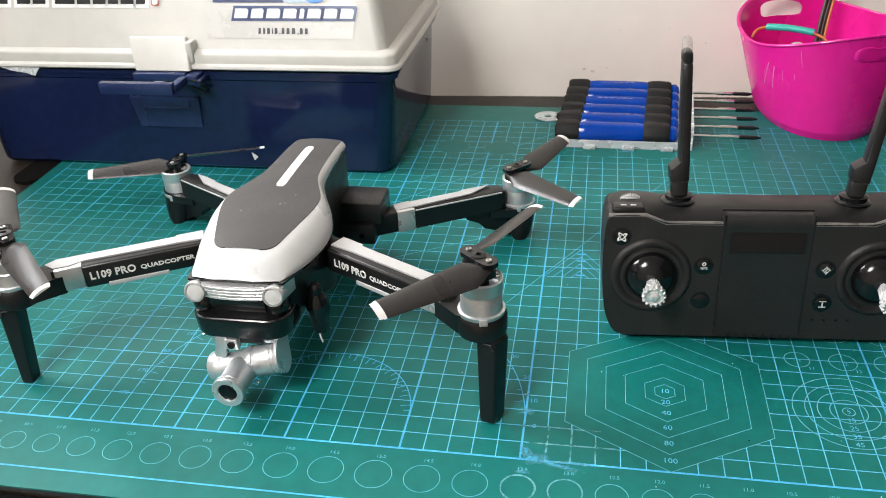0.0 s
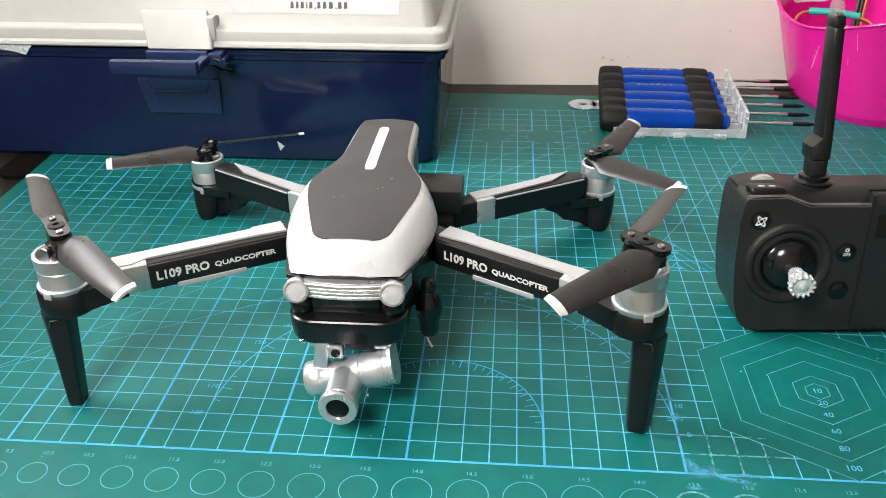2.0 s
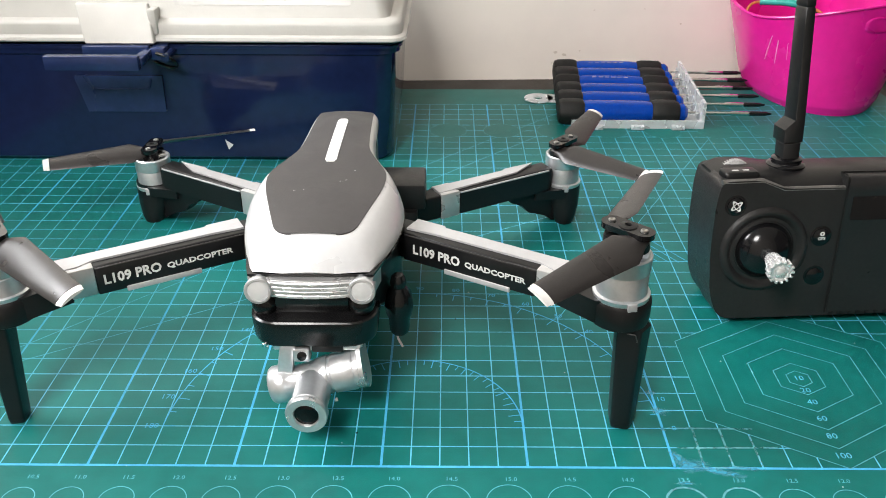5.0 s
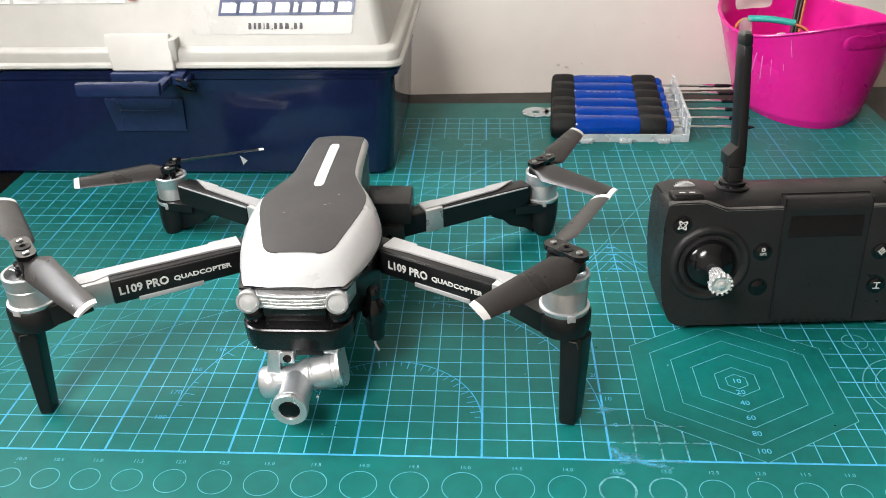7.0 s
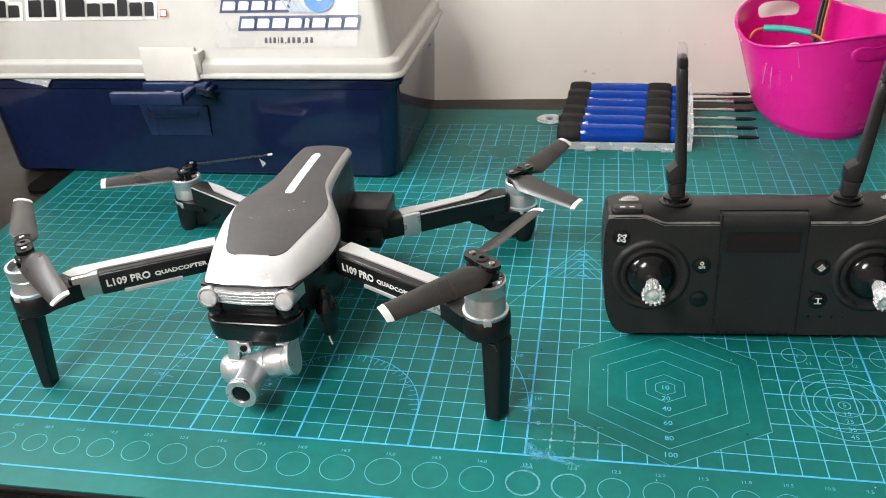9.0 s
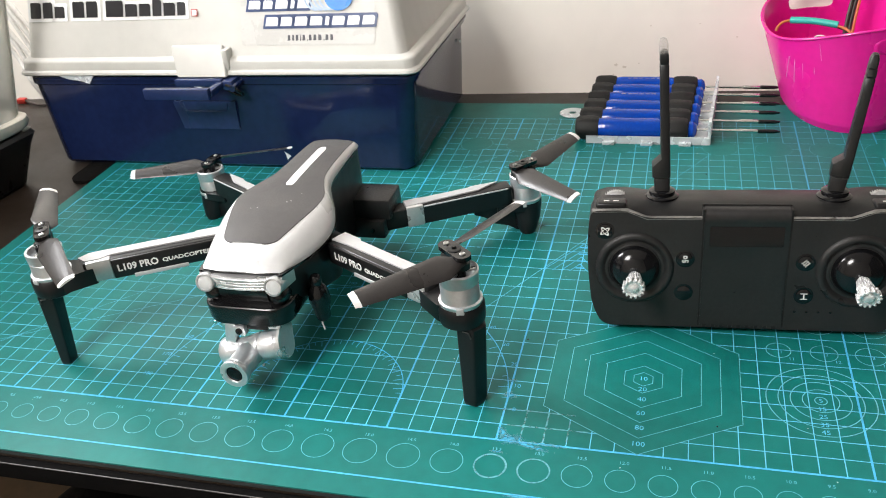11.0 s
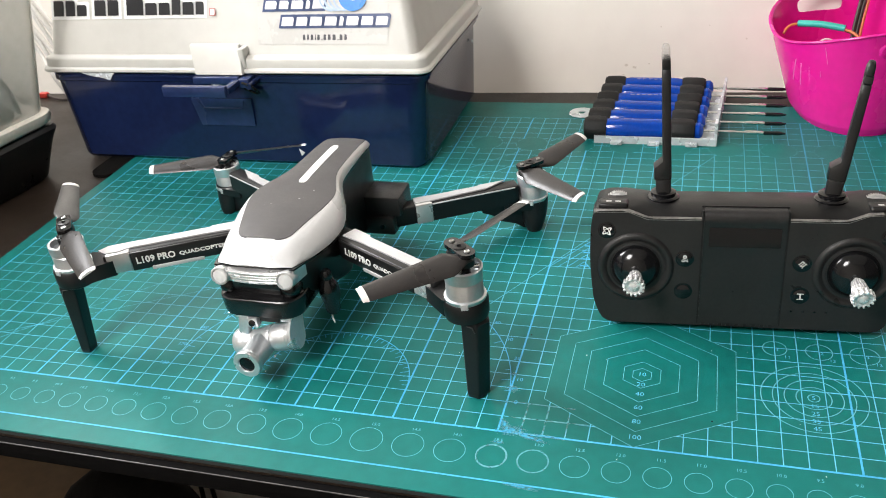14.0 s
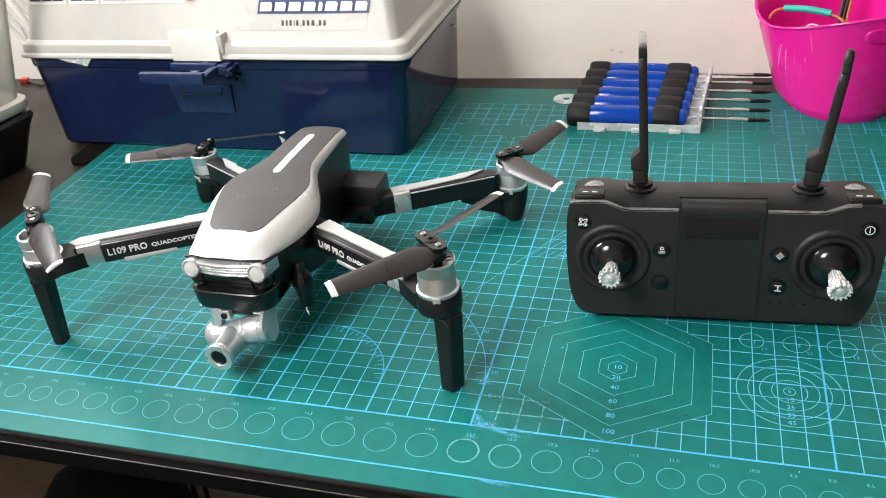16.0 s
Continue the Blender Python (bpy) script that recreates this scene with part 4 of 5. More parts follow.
deck = []
for k in range(61):
    x = 6.95 * (-1 + k / 30)
    low, drop = face_top(x), 0.30 * max(0.0, (abs(x) - 6.2) / 0.75) ** 2
    top = 6.54 + 0.16 * min(1.0, max(0.0, (abs(x) - 4.3) / 1.2)) - drop
    deck.append([(x, y, z) for y, z in ((0.10, low - 0.30), (0.13, low - 0.06), (0.22, low + 0.02), (0.62, low + 0.55 * (top - low)), (1.05, top - 0.04), (1.4, top), (2.6, top), (2.85, top - 0.08), (2.95, top - 0.3), (2.95, low - 0.6))])
part("shoulder", loft(deck), M_BLACK, remote, "satin black upper shoulder")
# glossy ridge along the face's top, its highlight put into a silver colour
for s in (1, -1):
    edge = [(2.0, 6.10), (4.5, 6.10), (5.4, 6.47), (5.95, 6.50)] if s > 0 else [(-2.0, 6.10), (-4.5, 6.10), (-5.4, 6.47), (-7.05, 6.45)]
    part("ridge_line", tube([(x, 0.12, z - 0.04) for x, z in edge], 0.125, 10), M_RIDGE, remote, "silver ridge line with painted highlight")
ACROSS = Matrix(((0, 0, 1, 0), (1, 0, 0, 0), (0, 1, 0, 0), (0, 0, 0, 1)))
holder = part("phone_holder", xf(prism([(-0.03, 0.52), (-0.03, 5.76), (-0.05, 5.82), (-0.085, 5.95), (-0.10, 6.12), (-0.085, 6.29), (-0.02, 6.43), (0.10, 6.53), (0.25, 6.57), (0.55, 6.57), (0.55, 0.52)], -1.88, 1.88, 0.03, 2), ACROSS), M_BLACKM, remote, "black folded phone holder")
part("holder_window", upright(rounded(-1.62, 1.66, 4.72, 5.72, 0.06), -0.05, -0.02, 0.01), M_GLOSS, holder, "smoky clear holder window")
part("holder_gap", box(-1.97, 1.97, 0.50, 0.62, 6.45, 6.63, 0), M_RUBBER, holder, "dark gap above the holder", smooth=False)
for s in (1, -1):
    part("holder_gap", box(1.94 * s - 0.035, 1.94 * s + 0.035, -0.02, 0.5, 0.5, 6.55, 0), M_RUBBER, holder, "dark gap beside the holder", smooth=False)
for k in range(9):
    part("grip_rib", box(-1.75 + 0.4 * k, -1.55 + 0.4 * k, -0.05, 0.3, 0.38, 0.55, 0.03), M_BLACK, holder, "small grip rib")
UP = pose(0, 0, 0, 90)
for s, tip in ((-1, (-5.08, -1.92, 3.36)), (1, (5.10, -1.92, 3.12))):
    c = Matrix.Translation((5.02 * s, 0, 3.52)) @ UP
    gim_ring = part("stick_bezel", lathe([(1.86, -0.02), (1.79, 0.09), (1.70, 0.15), (1.60, 0.15), (1.50, 0.08), (1.28, -0.08), (1.10, -0.30)], 48, c, False), M_BLACKM, remote, "satin black stick bezel")
    part("stick_dome", lathe([(1.20, -0.2), (1.16, 0.08), (1.04, 0.32), (0.84, 0.52), (0.56, 0.66), (0.28, 0.73), (0.02, 0.74)], 40, c), M_GLOSS, gim_ring, "glossy black stick dome")
    part("dome_trim", lathe([(1.24, -0.10), (1.26, 0.0), (1.22, 0.02), (1.18, -0.08)], 40, c, False), M_BLACK, gim_ring, "thin dark ring")
    p0 = Vector((5.0 * s, -0.62, 3.52))
    d = (Vector(tip) - p0)
    sm = Matrix.Translation(p0) @ d.to_track_quat("Z", "Y").to_matrix().to_4x4()
    ln = d.length
    stick = part("control_stick", lathe([(0.17, -0.05), (0.17, 0.10), (0.23, 0.16), (0.25, 0.25), (0.36, 0.62 * ln), (0.40, 0.66 * ln), (0.36, 0.70 * ln), (0.42, 0.74 * ln), (0.45, 0.97 * ln), (0.42, 1.0 * ln), (0.36, 0.99 * ln), (0.32, 0.94 * ln), (0.25, 0.94 * ln), (0.22, 1.02 * ln), (0.14, 1.06 * ln), (0.02, 1.07 * ln)], 36, sm), M_BRIGHT, remote, "chrome control stick")
    teeth = []
    for k in range(14):
        teeth.append(xf(box(0.40, 0.53, -0.05, 0.05, 0.76 * ln, 1.03 * ln, 0.02, 1), sm @ pose(0, 0, 0, 0, 0, 360 * k / 14)))
    for k in range(18):
        teeth.append(xf(box(-0.02, 0.04, -0.022, 0.022, 0.0, 0.60 * ln - 0.22, 0.01, 1), sm @ pose(0, 0, 0, 0, 0, 20 * k) @ pose(0.25, 0, 0.22, 0, math.degrees(math.atan(0.11 / (0.60 * ln - 0.22))), 0)))
    part("knurling", merge(*teeth), M_BRIGHT, stick, "crown of chrome teeth", kind="stuff")
    # antennas behind the shoulder
    bx = 4.02 if s > 0 else -3.77
    part("antenna_collar", lathe([(0.75, 6.35), (0.78, 6.52), (0.70, 6.60), (0.60, 6.62), (0.62, 6.78), (0.52, 6.85), (0.3, 6.88)], 32, Matrix.Translation((bx, 1.8, 0.08))), M_GLOSS, remote, "glossy antenna collar")
    lean = Matrix.Translation((bx, 1.8, 6.78)) @ pose(0, 0, 0, -2 if s < 0 else -1, 7.6 if s > 0 else -2.3, 0) @ pose(0, 0, 0, 0, 0, 0 if s < 0 else -11)
    cut = 0.0 if s < 0 else 0.85
    rings = []
    for z, wx, wy, dx in ((0.0, 0.36, 0.42, 0), (0.75, 0.37, 0.44, 0), (0.80, 0.35, 0.42, 0), (0.86, 0.42, 0.56, -0.03), (1.40, 0.42, 0.58, -0.03), (1.75, 0.21, 0.55, 0.17), (3.5, 0.205, 0.52, 0.17), (5.4, 0.20, 0.49, 0.16), (6.10, 0.20, 0.48, 0.16), (6.17, 0.165, 0.44, 0.16), (6.24, 0.20, 0.48, 0.16), (6.6, 0.19, 0.44, 0.16), (6.75, 0.10, 0.24, 0.16)):
        z = z - cut * max(0.0, z - 1.75) / 5.0
        rings.append([(x + dx, y, z) for x, y in rounded(-wx, wx, -wy, wy, min(wx, wy) * 0.28, 2)])
    part("antenna", xf(loft(rings), lean), M_BLACK, remote, "black folding antenna")
    part("antenna_joint", xf(loft([[(x, y, z) for x, y in rounded(-0.38, 0.38, -0.45, 0.45, 0.11, 2)] for z in (0.755, 0.785)]), lean), M_PANEL, remote, "worn joint line")
    tip_rings = [[(x + 0.14, y, z - cut) for x, y in rounded(-w, w, -w * 1.8, w * 1.8, w * 0.5, 3)] for z, w in ((6.55, 0.17), (6.6, 0.20), (7.05, 0.19), (7.25, 0.13), (7.3, 0.05))]
    part("antenna_tip", xf(loft(tip_rings), lean), M_TIP if s < 0 else M_BLACK, remote, "smoky grey antenna tip" if s < 0 else "")
    wm = Matrix.Translation((5.95 * s, 1.75, 6.18)) @ pose(0, 0, 0, 90)
    wheel = part("trim_wheel", lathe([(0.40, -0.22), (0.60, -0.18), (0.66, -0.06), (0.66, 0.10), (0.56, 0.22), (0.1, 0.24)], 36, wm), M_WHEEL, remote, "silver ridged wheel")
    part("ridges", merge(*[xf(box(0.45, 0.69, -0.024, 0.024, -0.14, 0.17, 0.01, 1), wm @ pose(0, 0, 0, 0, 0, 9 * k)) for k in range(40)]), M_WHEEL, wheel, kind="stuff")
    part("shoulder_button", box(6.15 * s - 0.72, 6.15 * s + 0.72, 0.30, 1.15, 6.3, 6.74, 0.14, 3), M_BLACK, remote, "black shoulder button")
    for o in (-0.22, 0.22):
        part("button_mark", box(6.15 * s + o - 0.13, 6.15 * s + o + 0.13, 0.60, 0.72, 6.735, 6.748, 0), M_WHITE, remote, "dull white button mark", smooth=False)


def button(x, z, marks, label):
    c = Matrix.Translation((x, 0, z)) @ UP
    b = part("button", merge(lathe([(0.44, -0.05), (0.44, 0.015), (0.38, 0.02)], 28, c), lathe([(0.34, -0.05), (0.34, 0.06), (0.28, 0.09), (0.02, 0.10)], 28, c)), M_GLOSS, remote, label)
    if marks:
        part("button_symbol", merge(*[xf(mk, c @ Matrix.Translation((0, 0, 0.105))) for mk in marks]), M_WHITE, b, "white symbol", smooth=False)


def bar(x0, y0, x1, y1, w=0.05):
    return flat([stroke((x0, y0), (x1, y1), w, 0.0)])


loops = [xf(flat(ring(0, 0, 0.17, 0.075, 0.001 * k, 20)), pose(0, 0, 0, 0, 0, a) @ Matrix.Diagonal((1.35, 0.52, 1, 1))) for k, a in enumerate((38, -52))]
button(-6.43, 5.47, loops, "round button with a rotor symbol")
button(-2.68, 4.04, [flat(ring(0, 0.13, 0.07, 0.06, 0, 14)), letters("GPS", 0.19, Matrix.Translation((0, -0.08, 0)), 0.001, 0.004)], "round button with a position symbol")
button(-2.69, 2.27, [], "plain black round button")
button(2.70, 3.95, [bar(-0.2, 0, -0.12, 0), bar(0.2, 0, 0.12, 0), bar(0, 0.2, 0, 0.12), bar(0, -0.2, 0, -0.12), bar(-0.1, -0.12, 0.1, 0.12), bar(-0.16, -0.02, 0.02, 0.14, 0.035), bar(-0.02, -0.14, 0.16, 0.02, 0.035), flat(ring(0, 0, 0.12, 0.03, 0, 18))], "round button with a light symbol")
button(2.76, 2.23, [bar(-0.16, 0.14, 0.16, 0.14), bar(-0.16, -0.14, 0.16, -0.14), bar(0, 0.13, 0, -0.13, 0.07)], "round button with a hold symbol")
button(6.40, 5.37, [flat(ring(0, 0, 0.2, 0.045, 0, 24)), bar(0, 0.13, 0, -0.13, 0.05)], "round power button")
for k in range(4):
    part("indicator", lathe([(0.06, -0.02), (0.06, 0.012), (0.03, 0.02)], 12, Matrix.Translation((2.44 + 0.53 * k, 0, 1.36)) @ UP), M_GLOSS, remote, "tiny dark indicator lamp")

# ---- the tool box ----
toolbox = thing("tool_box", 0, 0, 0, "navy blue plastic tool box with an ivory lid and stickers", "tool box")


def tray_ring(x0, x1, y0, y1, z, r):
    return [(x, y, z) for x, y in rounded(x0, x1, y0, y1, r, 6)]


part("body", loft([tray_ring(-40.6, -11.4, 26.15, 41.2, 0.012, 0.8), tray_ring(-40.9, -11.05, 25.9, 41.6, 0.30, 1.3), tray_ring(-41.6, -10.75, 26.2, 42.0, 6.4, 1.3), tray_ring(-41.8, -10.5, 26.1, 42.1, 6.5, 1.3), tray_ring(-41.8, -10.5, 26.1, 42.1, 7.05, 1.3)]), M_NAVY, toolbox, "navy blue plastic body")
part("body_lip", loft([tray_ring(-41.6 - g, -10.35 + g, 26.0 - g, 42.2, z, 1.35) for z, g in ((6.75, -0.1), (6.80, 0.0), (6.95, 0.0), (7.0, -0.1))]), M_NAVY, toolbox, "thin navy lip under the lid")
lid_low = loft([tray_ring(-42.1, -10.2, 25.9, 42.3, 7.22, 0.9), tray_ring(-42.2, -10.1, 25.8, 42.35, 7.32, 0.95), tray_ring(-42.15, -10.15, 25.85, 42.35, 7.48, 0.95), tray_ring(-41.95, -10.35, 26.05, 42.2, 7.60, 0.85), tray_ring(-41.9, -10.4, 26.10, 42.2, 8.12, 0.85), tray_ring(-41.85, -10.45, 26.16, 42.2, 8.24, 0.85), tray_ring(-41.7, -10.6, 26.3, 42.1, 8.33, 0.85), tray_ring(-41.4, -10.9, 26.66, 42.0, 8.42, 0.85)])
part("lid_rim", lid_low, M_CREAM, toolbox, "ivory lid rim")
LZ0, LY0, LSL = 8.7, 26.75, 0.40


def lid_y(z):
    return LY0 + (z - LZ0) * LSL


rings = []
for z in (8.2, 8.9, 11, 13, 15, 16.2, 16.8, 17.0):
    q = max(0, z - 15.5)
    i = (z - 8.7) * 0.26 + q * q * 0.5
    rings.append(tray_ring(-41.45 + i * 0.1, -11.1 - i * 0.8, lid_y(z) + q * q * 0.8, 41.9 - i * 0.6, z, 0.75))
lid = part("lid", loft(rings), M_CREAM, toolbox, "ivory plastic lid")
part("hasp", merge(loft([[(x, y, z) for x, y in rounded(x0, x1, y0, 26.62, 0.12, 3)] for z, x0, x1, y0 in ((7.22, -28.0, -24.2, 25.5), (7.30, -28.05, -24.15, 25.42), (9.18, -28.55, -24.45, 26.25), (9.26, -28.5, -24.5, 26.32))]), box(-24.5, -24.0, 25.9, 26.9, 7.6, 9.05, 0.14)), M_CREAM, toolbox, "ivory lid hasp")
part("latch_pin", tube(spline([(-23.9, 24.7, 6.95), (-23.3, 24.7, 6.75), (-22.95, 24.9, 6.35), (-23.05, 25.3, 6.0), (-23.6, 25.6, 5.9), (-24.4, 25.8, 6.15)], 5), 0.10, 8), M_GLOSS, toolbox, "bent dark latch pin")


def upright_plate(pts, y0, y1):
    """An outline in x, z drawn through from y0 to y1."""
    return xf(prism([(x, -z) for x, z in pts], y0, y1, 0.10), pose(0, 0, 0, -90))


latch = part("latch", merge(box(-29.4, -24.3, 22.85, 23.35, 6.5, 7.3, 0.10), box(-24.75, -24.2, 23.2, 25.6, 6.62, 7.1, 0.1), box(-28.1, -24.4, 25.0, 25.5, 6.70, 7.22, 0.08), box(-27.6, -25.2, 25.4, 26.3, 6.75, 6.95, 0.05), box(-24.35, -23.5, 24.9, 26.3, 6.45, 7.15, 0.14)), M_NAVYL, toolbox, "navy blue latch standing open")
part("latch_hinge", tube([(-23.4, 24.6, 6.7), (-23.4, 26.2, 6.7)], 0.24, 12), M_NAVY, latch, "latch hinge knuckle")
part("latch_plate", upright_plate([(-28.8, 3.1), (-24.25, 3.1), (-24.2, 5.25), (-29.3, 5.25)], 25.92, 26.6), M_NAVYL, toolbox, "flat plate under the latch")
part("plate_rib", tube(spline([(-28.75, 25.90, 5.2), (-28.5, 25.90, 4.75), (-28.1, 25.90, 4.5), (-25.4, 25.90, 4.5), (-25.0, 25.90, 4.6), (-24.85, 25.90, 5.1)], 4), 0.055, 8), M_NAVYL, toolbox)
part("rivet", lathe([(0.16, 0), (0.12, 0.08), (0.02, 0.1)], 12, Matrix.Translation((-10.72, 39.8, 5.2)) @ pose(0, 0, 0, 0, 90)), M_SILVER, toolbox, "small pale rivet")
part("paint_chip", flat([[(-21.02, 25.91, 1.38), (-20.55, 25.90, 1.05), (-20.86, 25.885, 0.74)]]), M_WHITE, toolbox, "small white scuffed chip on the front", smooth=False)
part("crumpled_film", xf(prism([(-28.1, 0), (-25.2, 0.1), (-25.6, -0.45), (-26.3, -0.62), (-27.0, -0.40)], 0, 0.06, 0.02), Matrix.Translation((0, 25.35, 7.12)) @ pose(0, 0, 0, 62)), M_CLEAR, toolbox, "crumpled clear film under the hasp", smooth=False)
part("bag_corner", xf(prism([(-38.7, 0), (-35.4, 0), (-35.6, -0.22), (-35.85, -0.62), (-36.6, -0.42), (-37.6, -0.30)], 0, 0.05), Matrix.Translation((0, 26.0, 7.24)) @ pose(0, 0, 0, 72)), M_CLEAR, toolbox, "white plastic bag corner poking out", smooth=False)


def on_lid(x, z, lift=0.05):
    """Axes on the sloping lid front: x across, y up the slope."""
    a = math.degrees(math.atan2(1, LSL))
    return Matrix.Translation((x, lid_y(z), z)) @ pose(0, 0, 0, a) @ Matrix.Translation((0, 0, lift))


def blocks(widths, h, gap, m, spec, lean=0.0, heights=()):
    """Signs drawn as plain blocks: each spec is a material, a name, a label, growth and rise."""
    shear = Matrix(((1, lean, 0, 0), (0, 1, 0, 0), (0, 0, 1, 0), (0, 0, 0, 1)))
    for material, name, label, grow, rise in spec:
        x = 0.0
        for k, w in enumerate(widths):
            tall = h * (heights[k] if heights else 1.0)
            if w > 0:
                lo = -h / 2
                pts = [(x - grow, lo - grow), (x + w + grow, lo - grow), (x + w + grow, lo + tall - 0.12 + grow), (x + w - 0.12 + grow, lo + tall + grow), (x - grow, lo + tall + grow)]
                part(name, xf(prism(pts, rise, rise + 0.02), m @ shear), material, lid, label, smooth=False)
            x += abs(w) + gap


# black on white name sticker, as plain blocks
blocks((0.92, 0.84, 0.86, -0.34, 1.0, 0.95, -0.34, 1.45, 0.98, 0.92, 0.72, 0.92, 0.66), 1.16, 0.19, on_lid(-40.75, 11.62, 0.02), ((M_STICKW, "sign_backing", "white sticker backing", 0.24, 0.0), (M_STICKK, "sign_block", "black sign block", 0.0, 0.03)), 0.0, (1, 1, 0.72, 1, 1, 1, 1, 1, 0.76, 0.76, 1, 0.78, 0.8))
part("sign_stamp", xf(prism([(0, 0), (0.5, 0), (0.5, 0.5), (0, 0.5)], 0.035, 0.045), on_lid(-27.1, 11.0)), M_RED, lid, "small red stamp", smooth=False)
part("sign_stamp_core", xf(prism([(0.06, 0.06), (0.44, 0.06), (0.44, 0.44), (0.06, 0.44)], 0.05, 0.055), on_lid(-27.1, 11.0)), M_STICKW, lid, "white middle of the stamp", smooth=False)
# blue and navy company sticker, as plain blocks
part("clear_backing", xf(prism(rounded(-23.2, -13.2, -2.3, 2.2, 0.2, 3), 0.012, 0.02), on_lid(0, 11.2, 0.0)), M_FILM, lid, "clear sticker film", smooth=False)
SIGN = ((M_STICKN, "sign_outline", "navy outline of a sign block", 0.13, 0.03), (M_STICKW, "sign_letter_block", "white sign block", -0.05, 0.055))
blocks((0.98, 0.80, 1.0, 0.38, 0.92), 0.66, 0.14, on_lid(-22.6, 11.62, 0.0), SIGN, 0.18)
blocks((1.0, 0.92, 1.0, 0.98, 0.38, 0.98, 0.95, 0.95), 0.70, 0.14, on_lid(-21.3, 10.55, 0.0), SIGN, 0.18)
part("sign_wheel", xf(flat(ring(0, 0, 0.72, 0.72, 0.06, 32)), on_lid(-15.8, 12.15)), M_STICKB, lid, "blue ring emblem", smooth=False)
for k in range(4):
    part("sign_arc", xf(flat(ring(-0.36 * k, 0, 0.95, 0.15, 0.05 - 0.004 * k, 24, 90, 270)), on_lid(-16.3, 12.1)), M_STICKG, lid, "pale blue trailing arc", smooth=False)
x = -19.65
for w in (0.26, 0.2, 0.26, 0.1, 0.26, 0.07, 0.26, 0.28, 0.32, 0.07, 0.28, 0.26):
    part("sign_bar", xf(prism([(0, -0.18), (w * 0.35, -0.20), (w * 0.8, -0.16), (w * 0.7, 0.18), (0.02, 0.2)] if w > 0.09 else [(0, -0.22), (0.07, -0.22), (0.07, -0.12), (0, -0.12)], 0.03, 0.04), on_lid(x, 9.52, 0.0)), M_INK, lid, "small dark bar", smooth=False)
    x += w + 0.075

# ---- precision screwdrivers in their holder ----
holder_tray = thing("screwdriver_tray", 0, 0, 0, "clear plastic tray holding a row of screwdrivers", "tray")
part("base_plate", prism([(0.4, 31.6), (9.0, 31.55), (9.6, 41.8), (1.2, 41.9)], 0.02, 0.20, 0.04), M_CLEAR, holder_tray, "clear base plate")
comb = []
for k in range(6):
    y, x = 31.55 + 1.70 * k, 8.92 + 0.12 * k
    comb.append(prism([(x, y), (x + 0.20, y), (x + 0.30, y + 1.66), (x + 0.10, y + 1.66)], 0.02, 1.72 - 0.05 * k, 0.05))
    comb.append(prism([(x + 0.02, y + 1.5), (x + 0.28, y + 1.5), (x + 0.30, y + 1.75), (x + 0.04, y + 1.75)], 0.02, 1.15 - 0.04 * k, 0.03))
part("end_comb", merge(*comb), M_CLEAR, holder_tray, "clear notched end plate")
part("front_wall", prism([(0.4, 31.48), (9.1, 31.42), (9.1, 31.60), (0.4, 31.66)], 0.02, 0.55, 0.04), M_CLEAR, holder_tray, "clear low front wall")
for bx in (2.4, 6.6):
    part("rest", loft([[(bx, y, 0.1), (bx + 0.35, y, 0.1), (bx + 0.35, y, z), (bx, y, z)] for y, z in ((31.6, 0.22), (41.7, 0.45))]), M_CLEAR, holder_tray, "clear sloping rest")
tab = lathe([(0.34, 0.03), (1.12, 0.03), (1.16, 0.08), (1.12, 0.13), (0.34, 0.13), (0.34, 0.03)], 36, Matrix.Translation((-1.25, 37.15, 0)) @ Matrix.Diagonal((0.9, 0.86, 1, 1)), False)
part("hang_tab", merge(tab, box(-0.6, 1.0, 36.3, 38.0, 0.03, 0.13, 0.03)), M_CLEAR, holder_tray, "clear hanging tab")
for fx in (1.6, 4.3, 6.95):
    part("clip", box(fx, fx + 0.85, 31.12, 31.5, 0.02, 0.3, 0.05), M_CLEAR, holder_tray, "small clear clip")


